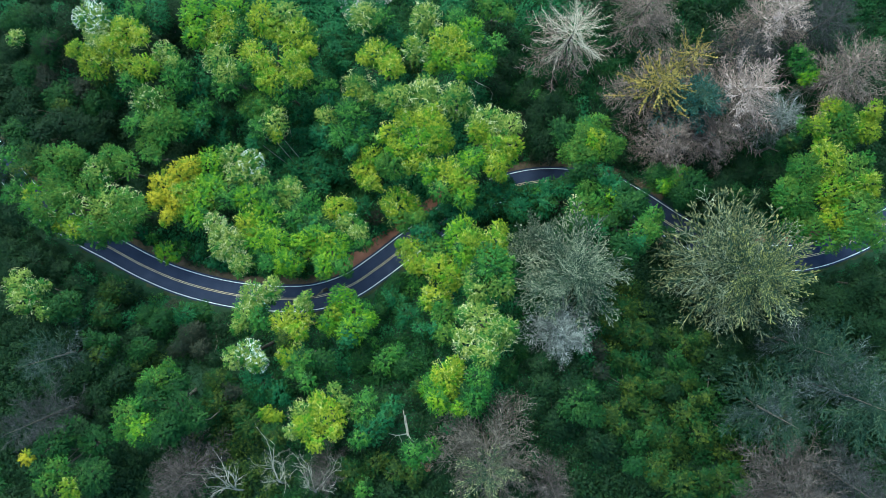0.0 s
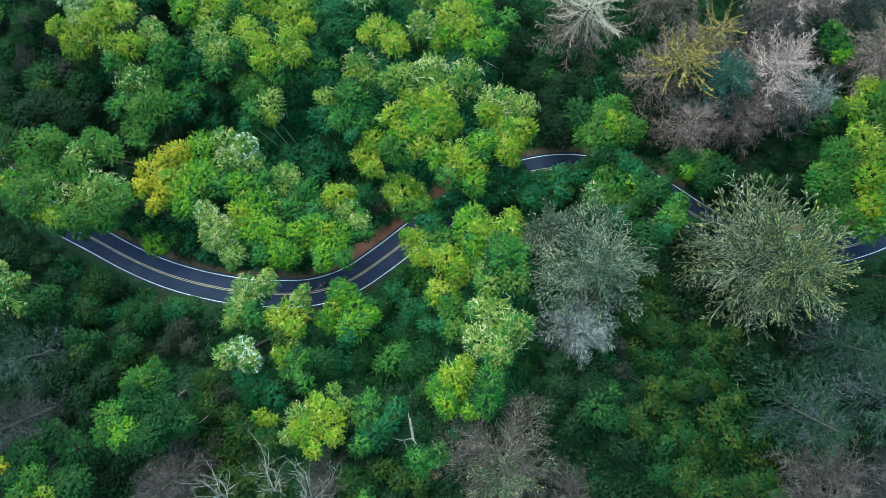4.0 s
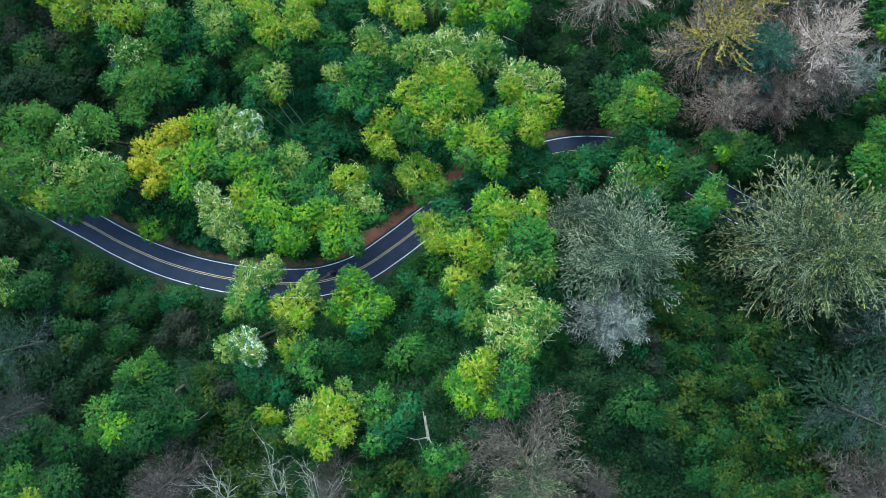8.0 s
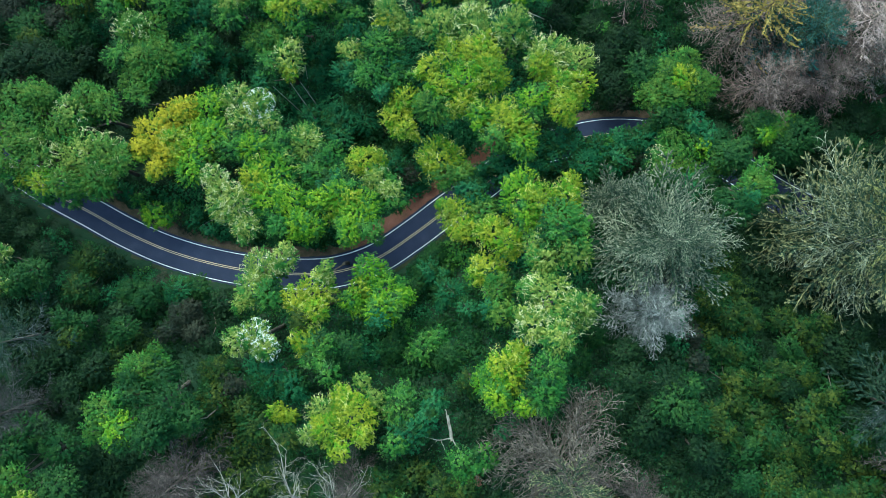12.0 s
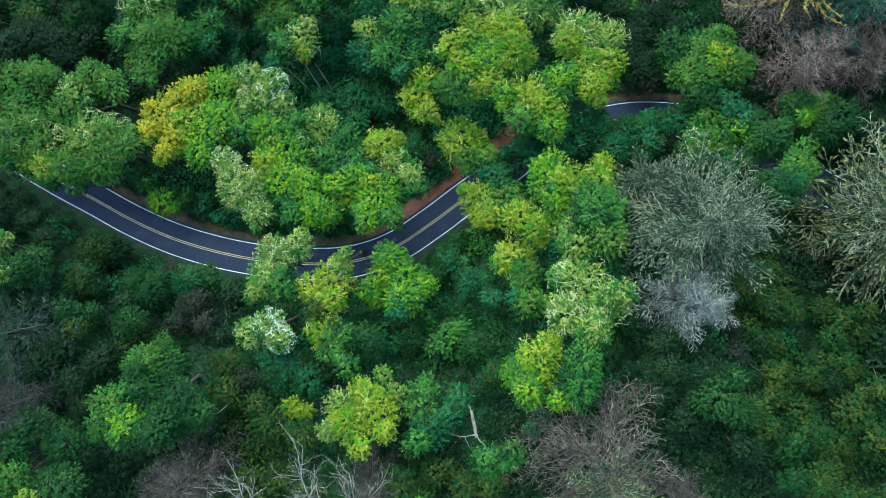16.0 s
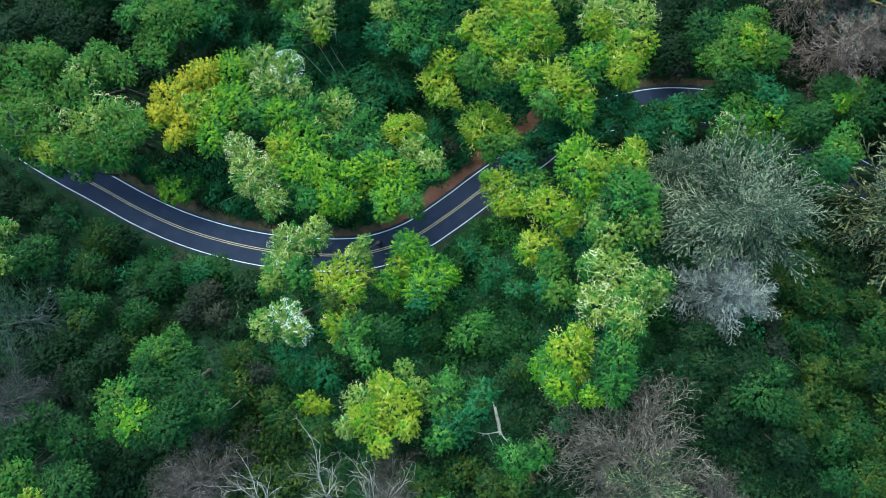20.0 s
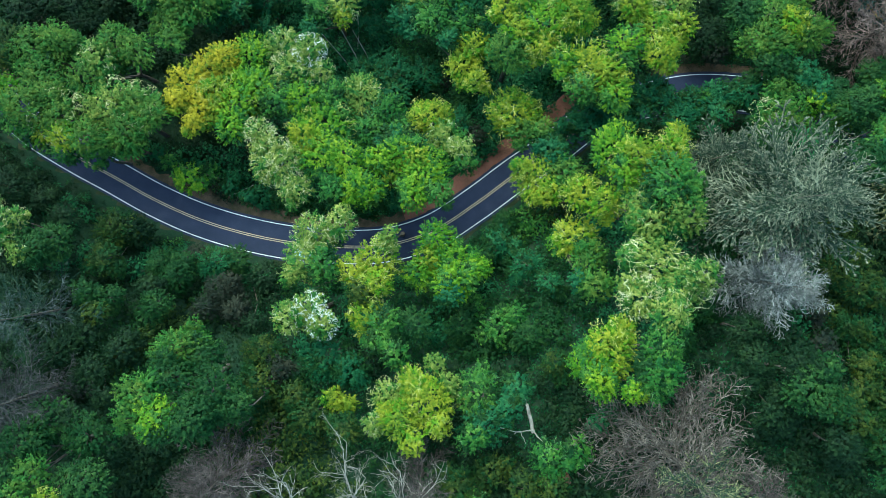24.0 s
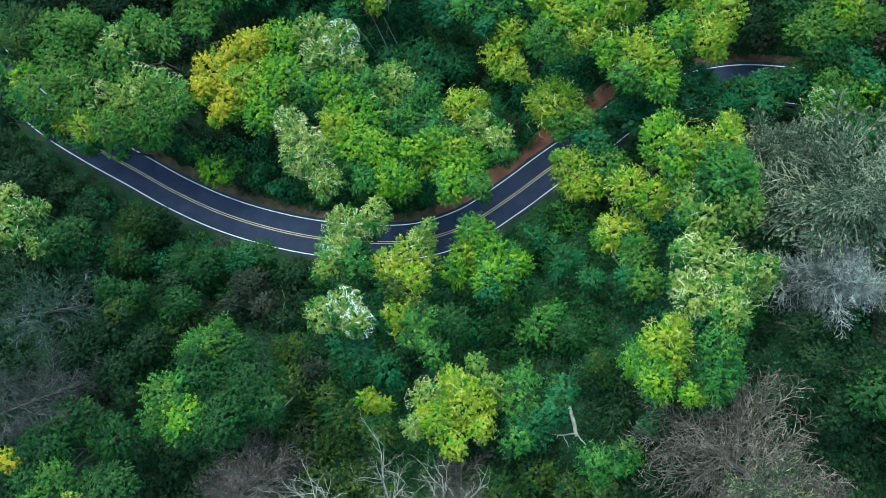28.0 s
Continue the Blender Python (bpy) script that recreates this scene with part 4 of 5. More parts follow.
broadleaf(-80.1, -25.0, [("deep", -2.2, 1.0, 8.0, 2.5, 0), ("deep", 1.6, 0.5, 6.9, 2.5, 0), ("olive", 0.6, -1.8, 9.7, 2.2, 0)])
broadleaf(-71.6, -23.0, [("deep", 1.1, 1.7, 4.9, 3.5, 0), ("deep", 0.3, -2.7, 10.2, 2.7, 0), ("dark", -2.4, -0.1, 7.7, 2.5, 0)])
broadleaf(-61.9, -24.4, [("brown", -0.6, 0.8, 5.4, 3.6, 0), ("brown", 3.1, -1.7, 8.2, 2.5, 0), ("brown", -2.6, -1.7, 7.7, 2.3, 0), ("brown", 0.5, 2.5, 4.7, 2.1, 0)])
broadleaf(-52.5, -34.2, [("olive", -0.6, 2.0, 6.0, 3.7, 0), ("olive", -0.3, -2.4, 8.6, 3.4, 0), ("brown", 2.2, -0.2, 7.9, 2.4, 0)])
broadleaf(-42.4, -40.0, [("olive", -1.6, -0.8, 7.2, 3.3, 0), ("yellow", 1.6, 2.1, 7.5, 1.9, 0), ("yellow", 3.8, 1.6, 7.9, 1.7, 0), ("olive", 3.6, -2.0, 9.1, 2.8, 0), ("olive", -4.6, 2.0, 6.4, 2.4, 0)])
broadleaf(-59.2, -22.4, [("brown", -9.7, 5.2, 3.4, 2.1, 0), ("dark", 3.0, 1.7, 4.1, 2.9, 0), ("dark", 2.9, -5.8, 10.5, 2.5, 0)])
broadleaf(27.8, 23.7, [("moss", 0.2, 0.9, 12.1, 4.3, 0), ("yellow", 1.8, -0.2, 14.7, 2.5, 0), ("moss", -2.9, -1.9, 12.6, 3.5, 0), ("moss", 4.5, -1.3, 13.0, 3.5, 0), ("deep", -5.3, 2.0, 12.0, 3.2, 0), ("moss", 2.9, 4.4, 11.8, 2.8, 0), ("moss", -0.5, -3.6, 14.0, 2.8, 0)])
broadleaf(18.6, 33.2, [("dark", -0.5, -2.2, 6.5, 4.3, 0), ("dark", -3.7, 2.8, 5.3, 3.5, 0), ("mid", -2.3, 3.0, 5.9, 1.6, 0), ("dark", 3.0, 0.9, 5.8, 3.0, 0), ("dark", 6.1, -1.4, 7.8, 2.4, 0)])
broadleaf(9.1, 47.2, [("dark", 1.1, -3.3, 5.4, 3.6, 0), ("dark", -1.2, 6.3, 4.7, 3.8, 0), ("dark", -1.6, -9.2, 7.3, 3.0, 0), ("dark", 1.6, 3.0, 5.1, 3.3, 0)])
broadleaf(18.3, 24.3, [("dark", 0.6, -0.7, 5.7, 3.7, 0), ("dark", -2.0, 2.8, 5.0, 2.9, 0), ("brown", 2.2, -3.1, 5.9, 2.1, 0)])
broadleaf(29.3, 7.0, [("moss", -1.4, 0.5, 10.3, 4.7, 0), ("deep", -3.6, -2.7, 13.5, 3.4, 0), ("bright", 4.9, 4.3, 9.6, 2.4, 0), ("mid", 2.5, 5.2, 8.6, 3.0, 0), ("deep", 4.2, -2.7, 13.6, 3.4, 0), ("teal", -0.2, -3.8, 15.3, 2.9, 0), ("mid", -4.3, 1.7, 11.1, 2.5, 1)])
broadleaf(35.6, 3.9, [("deep", -0.5, 4.6, 17.6, 3.3, 0), ("moss", 1.4, -0.9, 22.0, 3.1, 0), ("deep", -2.8, -4.2, 25.3, 3.1, 0), ("moss", 4.2, 2.4, 18.6, 2.4, 0), ("teal", -0.4, -3.0, 25.0, 2.2, 0)])
broadleaf(13.8, 8.7, [("teal", 1.7, 2.6, 7.7, 3.6, 0), ("mid", 2.0, 2.7, 8.8, 2.2, 0), ("teal", -1.0, -1.0, 10.1, 3.6, 0), ("teal", -4.1, 2.5, 8.7, 2.8, 0)])
broadleaf(16.1, 9.2, [("teal", 5.2, 3.6, 7.5, 3.4, 0), ("teal", 8.2, 4.0, 8.7, 2.8, 0), ("teal", 2.5, 0.2, 9.2, 2.8, 0), ("teal", -9.6, -0.0, 9.0, 2.8, 0), ("teal", -12.1, -2.0, 8.7, 2.6, 0)])
broadleaf(47.9, 14.7, [("moss", -1.0, 0.7, 9.7, 4.2, 0), ("deep", -4.0, 1.9, 11.5, 2.8, 0), ("deep", 4.0, -0.7, 11.0, 3.6, 0), ("bright", -2.9, -0.3, 12.7, 2.0, 0), ("deep", 1.5, -2.7, 11.4, 2.6, 0)])
broadleaf(56.5, 13.0, [("dark", 1.4, -0.2, 9.5, 3.4, 0), ("deep", 7.4, -0.3, 7.5, 3.1, 0), ("dark", 11.5, -0.9, 8.1, 2.9, 0), ("dark", -19.2, 1.5, 9.3, 3.1, 0)])
broadleaf(76.7, 43.1, [("mid", 0.2, 0.3, 14.8, 3.5, 0), ("bright", 1.2, -3.1, 15.8, 2.3, 0), ("mid", -2.0, 2.1, 15.5, 1.8, 0), ("mid", -1.4, 2.6, 17.1, 1.5, 0)])
broadleaf(79.3, 29.7, [("yellow", -0.5, -1.8, 17.7, 2.5, 0), ("moss", -3.4, -1.4, 17.0, 2.3, 0), ("yellow", 2.8, 2.4, 16.7, 2.8, 3)])
broadleaf(87.4, 28.6, [("yellow", 2.1, -0.8, 15.3, 3.8, 0), ("moss", -1.6, -1.6, 14.9, 3.8, 0), ("moss", -3.2, 2.2, 16.2, 2.8, 0), ("yellow", 3.2, 2.9, 16.9, 2.5, 0)])
broadleaf(76.4, 16.0, [("yellow", 4.2, 4.5, 16.3, 4.1, 3), ("moss", -0.9, 1.8, 16.4, 4.7, 0), ("yellow", 5.0, -2.9, 17.4, 4.1, 0), ("moss", -3.5, -5.0, 17.8, 4.1, 0), ("moss", -4.9, -2.5, 16.6, 3.4, 0), ("olive", -4.1, 8.2, 16.1, 2.3, 0)])
broadleaf(79.8, 5.8, [("yellow", 2.1, 1.8, 15.1, 3.5, 0), ("moss", -2.6, -0.4, 14.4, 4.1, 0), ("moss", 1.1, -3.3, 15.3, 3.2, 0), ("moss", 4.9, 0.7, 14.6, 3.5, 0), ("moss", -5.8, 1.0, 14.6, 3.0, 0)])
broadleaf(86.8, 10.7, [("moss", -0.1, 7.5, 14.7, 4.1, 0), ("moss", -0.1, -1.2, 17.1, 4.4, 0), ("yellow", 1.6, 4.7, 16.6, 3.0, 3), ("moss", -2.5, -7.3, 19.0, 3.4, 0), ("moss", 2.2, -6.0, 18.4, 3.0, 0)])
broadleaf(83.9, -12.1, [("dark", -0.4, 0.2, 8.4, 4.7, 0), ("dark", -4.9, -2.3, 8.9, 4.1, 0), ("dark", 5.9, 5.1, 6.7, 3.5, 0), ("dark", -4.4, 2.8, 5.8, 2.8, 0), ("dark", 3.9, -3.7, 11.2, 3.7, 0)])
broadleaf(46.9, -21.3, [("olive", 0.8, 1.0, 5.7, 2.1, 0), ("olive", -1.3, 2.1, 3.8, 2.6, 0), ("olive", 3.9, -1.2, 4.8, 2.2, 0), ("deep", -1.7, -2.0, 7.3, 2.6, 0)])
broadleaf(35.0, -16.4, [("olive", 0.6, -1.3, 6.5, 3.0, 0), ("olive", 3.7, -3.0, 6.7, 2.3, 0), ("olive", -3.8, 1.0, 8.1, 2.6, 0), ("olive", -0.2, 3.2, 5.3, 2.6, 0)])
broadleaf(43.7, -28.1, [("olive", -1.5, 1.6, 6.7, 2.0, 0), ("olive", -3.7, -0.3, 7.7, 2.0, 0), ("olive", 2.9, 0.4, 4.1, 2.8, 0), ("dark", -0.3, -1.4, 7.5, 2.3, 0)])
broadleaf(45.4, -36.4, [("olive", 0.6, 2.8, 4.5, 3.2, 0), ("olive", -3.3, -2.3, 6.2, 3.7, 0), ("olive", 3.6, -1.1, 6.3, 3.1, 0), ("olive", 2.2, 5.8, 4.2, 1.6, 0)])
broadleaf(39.4, -43.9, [("olive", -0.5, 0.5, 6.1, 3.6, 0), ("olive", 3.9, -1.9, 7.2, 3.0, 0), ("olive", -1.1, -0.2, 8.0, 1.7, 0), ("deep", -4.9, 1.9, 7.6, 2.4, 0)])
broadleaf(52.2, -45.2, [("olive", 0.5, -0.4, 5.2, 3.3, 0), ("olive", 2.2, 2.2, 6.2, 1.8, 0), ("olive", -3.7, 0.3, 6.8, 2.6, 0), ("deep", 3.4, -1.1, 7.2, 2.0, 0)])
broadleaf(31.6, -37.0, [("olive", 0.3, 1.0, 5.2, 2.9, 0), ("deep", 3.8, -1.8, 5.1, 2.4, 0), ("olive", -1.3, 3.5, 5.0, 2.4, 0), ("dark", -2.6, -2.6, 6.6, 2.6, 0)])
broadleaf(22.0, -29.3, [("dark", 0.2, 1.0, 9.7, 3.5, 0), ("deep", 0.1, -1.1, 11.2, 3.0, 0), ("dark", -4.8, 1.4, 7.8, 3.1, 0), ("deep", 3.3, -3.1, 11.2, 2.8, 0), ("deep", 2.4, 1.0, 10.3, 2.4, 0)])
broadleaf(19.0, -31.7, [("dark", 0.4, -2.7, 8.6, 3.0, 0), ("dark", -2.6, 7.7, 5.5, 2.7, 0), ("dark", -3.8, 0.4, 7.8, 2.6, 0), ("dark", 7.6, -5.8, 11.4, 2.3, 0)])
broadleaf(-13.7, -15.0, [("teal", 1.9, -1.7, 7.9, 3.5, 0), ("teal", 5.3, -4.3, 12.0, 2.7, 0), ("teal", -2.4, 1.6, 4.1, 3.4, 0), ("deep", -1.5, 4.7, 1.5, 2.9, 0), ("deep", -4.9, -1.0, 5.3, 2.1, 0)])
broadleaf(-15.2, -27.2, [("mid", 1.3, 2.3, 4.6, 2.5, 0), ("mid", -1.1, 0.3, 5.1, 2.9, 0), ("deep", -6.3, 0.3, 2.7, 3.2, 0), ("deep", 4.0, -0.5, 6.9, 2.9, 0), ("olive", 7.4, -3.9, 10.4, 2.8, 0), ("mid", -4.8, 3.2, 1.5, 2.3, 0)])
broadleaf(-7.1, -43.7, [("teal", 4.9, 5.1, 5.1, 1.8, 0), ("mid", -1.8, -0.0, 5.5, 3.2, 0), ("mid", 1.8, 1.5, 6.2, 2.5, 0), ("olive", -1.1, -3.7, 6.3, 2.7, 0)])
broadleaf(-18.9, -48.4, [("olive", -2.6, -0.4, 5.1, 3.2, 0), ("olive", 1.8, 1.6, 3.8, 3.2, 0), ("olive", -5.1, 0.0, 4.5, 2.5, 0), ("olive", 6.6, 0.7, 6.3, 2.5, 0), ("mid", -0.2, -2.6, 5.8, 2.5, 0)])
broadleaf(-101.4, -7.5, [("dark", 1.4, 0.1, 6.8, 3.9, 0), ("dark", -1.4, -1.9, 8.8, 3.6, 0), ("dark", -4.3, 2.6, 6.5, 3.7, 0), ("dark", 6.2, -1.1, 5.6, 2.9, 0)])
broadleaf(-103.3, 49.8, [("deep", -5.4, 1.6, 8.7, 4.7, 0), ("deep", 1.5, -3.9, 10.2, 4.0, 0), ("brown", 2.1, -4.5, 11.2, 2.7, 0), ("dark", 5.5, 0.9, 7.9, 4.1, 0), ("dark", -0.8, 2.5, 8.9, 4.0, 0)])
broadleaf(-101.7, 35.6, [("brown", -2.1, 1.7, 5.7, 3.8, 0), ("deep", 1.9, -1.8, 6.4, 3.8, 0), ("brown", 5.5, 0.1, 4.7, 3.4, 0), ("deep", 9.9, -3.3, 4.5, 3.8, 0), ("deep", -6.4, 4.3, 5.7, 3.8, 0), ("dark", -6.8, -3.5, 6.6, 4.1, 0), ("dark", 12.0, -8.1, 4.8, 3.4, 0), ("dark", -10.3, 9.6, 6.3, 3.8, 0)])
broadleaf(-104.3, 29.8, [("deep", -1.9, -5.4, 11.5, 3.3, 0), ("dark", 0.3, -2.6, 11.1, 2.9, 0), ("pale", -4.2, 16.6, 9.7, 2.1, 1), ("olive", 6.6, 0.6, 9.8, 2.4, 0)])
broadleaf(-32.6, 26.1, [("teal", -0.2, 20.5, 2.9, 3.9, 0), ("teal", -1.2, 25.6, 2.3, 3.5, 0), ("teal", 2.4, -9.1, 5.9, 3.8, 0), ("teal", 8.6, -18.6, 9.7, 2.9, 0), ("brown", 12.0, -20.5, 9.6, 2.2, 0), ("teal", -3.1, -9.2, 5.8, 3.8, 0), ("teal", -9.1, -9.1, 4.2, 3.3, 0)])
broadleaf(-50.6, 25.2, [("teal", -9.1, 3.7, 6.6, 3.3, 0), ("teal", -9.6, -1.2, 7.0, 3.3, 0), ("teal", -12.6, 5.3, 5.0, 3.1, 0), ("teal", 10.0, 5.7, 5.7, 3.0, 0), ("teal", 8.7, 0.8, 5.8, 2.8, 0), ("teal", 15.2, -12.4, 8.1, 3.3, 0)])
broadleaf(-84.0, -30.1, [("dark", -4.6, 6.4, 2.2, 3.5, 0), ("dark", -8.8, 6.4, 3.3, 3.7, 0), ("dark", 2.1, -0.5, 4.7, 3.4, 0), ("dark", -0.8, -3.6, 8.1, 3.3, 0), ("dark", 5.1, -5.9, 7.9, 3.0, 0), ("dark", 8.6, -2.7, 5.3, 3.0, 0), ("dark", 8.0, -9.3, 9.3, 2.1, 0)])
broadleaf(-8.4, -25.6, [("deep", 22.1, 3.6, 9.3, 2.8, 0), ("deep", 18.7, -1.1, 9.9, 2.6, 0), ("deep", -24.3, -2.6, -3.8, 2.6, 0), ("deep", -20.7, -0.7, -4.9, 2.6, 0)])
broadleaf(54.7, -25.0, [("olive", -3.0, 6.2, 5.1, 1.9, 0), ("dark", -0.9, 1.7, 4.9, 3.3, 0), ("dark", 2.0, -0.3, 6.6, 3.0, 0), ("olive", -4.2, -5.0, 10.7, 1.8, 0), ("olive", -0.9, -11.7, 12.6, 2.0, 0), ("dark", 2.9, 4.0, 4.6, 2.6, 0)])
broadleaf(65.2, 18.5, [("dark", -8.6, 2.8, 6.9, 2.9, 0), ("dark", 1.8, 0.3, 6.9, 3.5, 0), ("dark", 8.1, -0.9, 7.5, 3.2, 0), ("dark", -3.5, -2.4, 7.6, 2.9, 0)])
broadleaf(34.9, -29.2, [("olive", 0.6, 0.2, 3.3, 2.3, 0), ("olive", 0.4, 4.4, 1.5, 2.1, 0), ("brown", -6.1, 7.8, 1.4, 2.3, 0), ("brown", -6.1, 3.7, 4.8, 1.8, 0), ("olive", -1.7, 5.8, 2.9, 1.9, 0), ("olive", 0.4, -3.0, 4.2, 2.3, 0), ("olive", 3.7, -5.1, 4.5, 2.5, 0), ("olive", 4.4, -8.0, 6.3, 2.5, 0)])
broadleaf(4.6, 5.3, [("teal", -7.1, 3.5, 7.6, 2.9, 0), ("teal", -2.6, 5.4, 7.4, 2.9, 0), ("teal", 0.9, 7.2, 6.5, 2.9, 0), ("teal", -9.6, -0.4, 6.6, 2.4, 0), ("teal", 3.9, 8.6, 7.0, 2.6, 0)])
broadleaf(-0.4, 16.3, [("teal", -0.2, -4.2, 7.2, 2.6, 0), ("dark", 3.7, -2.1, 8.2, 2.4, 0)])
broadleaf(29.1, 9.3, [("deep", -2.2, 6.6, 8.0, 2.8, 0), ("deep", 2.1, 6.1, 6.1, 2.9, 0), ("mid", 5.3, 5.2, 6.5, 2.6, 0), ("deep", -3.8, 2.4, 7.4, 2.3, 0), ("teal", 0.5, 2.4, 8.2, 2.6, 0)])
broadleaf(35.1, 8.1, [("deep", -0.0, 3.1, 16.7, 2.4, 0), ("deep", 3.1, 2.3, 16.4, 2.4, 0), ("moss", -0.8, 0.2, 17.8, 2.4, 0)])
broadleaf(-92.5, 5.3, [("mid", -5.1, -2.0, 13.9, 2.3, 0), ("mid", -2.8, -3.2, 13.5, 2.3, 0), ("mid", -8.8, 0.6, 12.1, 2.6, 0), ("yellow", -1.1, -3.6, 13.1, 2.0, 0), ("mid", 2.8, -6.3, 12.9, 2.0, 0), ("mid", 7.9, -6.4, 12.4, 2.3, 0)])
broadleaf(-103.5, 12.1, [("mid", -2.0, -3.7, 11.8, 2.8, 0), ("dark", -0.8, -8.3, 12.2, 3.1, 0), ("mid", 0.8, -1.7, 12.1, 2.8, 0), ("mid", -3.5, 4.8, 10.3, 3.4, 0)])
broadleaf(56.1, 9.7, [("deep", -6.0, 4.0, 7.8, 2.1, 0), ("dark", 0.8, -1.0, 7.0, 2.4, 0), ("dark", 5.1, -4.2, 7.6, 2.4, 0), ("deep", -3.2, 0.8, 7.4, 1.8, 0)])
broadleaf(-79.0, 0.5, [("mid", -1.4, -0.6, 14.4, 2.3, 0), ("mid", 1.5, 0.7, 13.9, 2.3, 0)])
broadleaf(-89.6, 3.7, [("teal", -0.1, -4.4, 9.8, 1.8, 0), ("mid", -3.9, -3.7, 11.2, 1.8, 0)])
broadleaf(-10.3, 8.8, [("teal", 0.8, -3.6, 9.5, 2.1, 0), ("teal", 3.0, -4.8, 9.5, 2.3, 0), ("teal", 2.8, -7.7, 9.7, 2.1, 0), ("teal", 5.9, -1.8, 10.5, 2.3, 0)])
broadleaf(4.0, 5.1, [("teal", -3.9, 3.9, 9.8, 2.6, 0), ("teal", -0.1, 6.0, 8.6, 2.6, 0), ("teal", -5.7, 1.3, 9.4, 2.3, 0), ("teal", 3.1, 6.6, 10.0, 2.3, 0), ("teal", -1.9, 2.0, 9.8, 2.3, 0), ("teal", -10.9, 1.4, 10.6, 1.3, 0)])
broadleaf(31.1, 9.2, [("deep", -5.5, 7.8, 12.0, 2.3, 0), ("deep", -3.0, 7.2, 11.6, 2.5, 0), ("teal", 0.8, 6.5, 11.5, 2.5, 0), ("teal", 3.3, 3.6, 12.1, 2.5, 0), ("teal", 6.9, 1.3, 10.7, 2.3, 0), ("teal", 9.3, 0.4, 11.4, 1.8, 0), ("moss", -3.5, 4.1, 11.9, 2.3, 0)])
broadleaf(17.0, 9.3, [("teal", -4.8, 2.9, 4.9, 2.3, 0), ("teal", -1.9, 3.1, 6.5, 2.1, 0), ("mid", 0.0, 2.9, 6.8, 2.0, 0), ("teal", 3.3, 3.4, 6.6, 2.2, 0), ("teal", 6.6, 3.8, 5.7, 2.2, 0), ("teal", -7.8, 3.4, 5.8, 2.1, 0)])
broadleaf(-68.4, -3.2, [("mid", 0.7, 0.4, 5.7, 2.0, 0), ("teal", 4.0, -1.5, 4.4, 2.2, 0), ("mid", -6.9, 2.1, 5.6, 1.8, 0), ("teal", 7.5, -3.5, 5.5, 1.8, 0), ("teal", -9.0, 3.7, 5.4, 1.6, 0)])
broadleaf(47.1, 0.9, [("deep", 0.9, 2.5, 7.7, 1.8, 0), ("dark", 4.1, 1.5, 7.7, 1.8, 0), ("deep", -1.3, 3.3, 6.5, 1.6, 0)])
broadleaf(-106.0, 19.5, [("deep", 0.0, 0.0, 9.0, 4.4, 0), ("dark", -4.5, 2.5, 8.2, 3.8, 0), ("deep", 3.8, -3.2, 8.0, 3.4, 0)])
broadleaf(-112.0, 12.0, [("dark", 0.0, 0.0, 8.0, 4.2, 0), ("deep", -3.0, 4.5, 8.6, 3.6, 0)])
broadleaf(38.5, 6.5, [("deep", -2.5, 4.5, 10.5, 3.0, 0), ("deep", 1.5, 2.2, 10.5, 2.8, 0), ("deep", 4.6, -0.2, 10.2, 2.6, 0)])

conifer(23.6, 47.6, 30, 10.5, 0.30, "bone", False, "dead conifer with long bone-white bare branches", "", True, 1.1, "mauve", 0.4)
conifer(42.3, 35.7, 29, 10.5, 0.30, "gold", True, "golden-green conifer above grey-brown dead branches", "", True, 1.6, "mauve")
conifer(49.4, 42.9, 27, 7.5, 0.35, "gold", True, "smaller golden-tan conifer beside another golden one", "", True, 1.0, "mauve")
conifer(59.6, 33.7, 31, 13.5, 0.25, "mauve", False, "large dead conifer with mauve-grey twiggy branches", "rose", False, 1.15, "")
conifer(70.3, 30.6, 25, 7.5, 0.35, "slate", False, "dead conifer with blue-grey twiggy branches", "", True, 1.0, "")
conifer(50.4, 32.6, 28, 8.5, 0.35, "blue", True, "blue-green conifer between dead grey ones", "", True, 1.3, "")
conifer(45.4, 24.4, 24, 9.5, 0.25, "mauve", False, "dead conifer with mauve-grey hanging twigs", "", True, 1.0, "")
conifer(56.1, 25.1, 22, 8.0, 0.25, "mauve", False, "smaller dead conifer with mauve-grey twigs", "", True, 1.0, "")
conifer(68.7, 51.7, 30, 11, 0.30, "mauve", False, "dead conifer with pale arching branches", "rose", False, 1.0, "")
conifer(64.4, 45.0, 24, 8.5, 0.30, "ash", False, "dead conifer with dull ash-grey twigs", "", True, 1.0, "")
conifer(85.5, 40.2, 29, 11, 0.30, "mauve", False, "dead conifer with dark mauve-grey branches", "", True, 1.0, "")
conifer(80.3, 51.8, 27, 10, 0.30, "ash", False, "dead conifer with ash-grey branches", "", True, 1.0, "")
conifer(41.4, 55.7, 27, 9.5, 0.30, "mauve", False, "dead conifer with mauve-grey branches", "", True, 1.0, "")
conifer(56.9, -4.6, 40, 16.5, 0.22, "spruce", True, "tall spruce with pale yellow-green needle fans", "straw", True, 2.4, "strand")
conifer(21.8, -5.9, 29, 13.0, 0.26, "greygreen", True, "broad grey-green conifer with fluffy needle tufts", "", True, 1.5, "strand")
conifer(16.1, 1.0, 20, 6.5, 0.35, "greygreen", True, "small grey-green conifer beside a broad one", "", True, 0.9, "")
conifer(20.4, -17.5, 19, 7.5, 0.25, "slate", False, "dead conifer with silvery blue-grey twigs", "", True, 1.3, "")
conifer(5.7, -40.1, 26, 12, 0.25, "drab", False, "half-dead conifer with a few olive boughs", "spruce", True, 1.3, "")
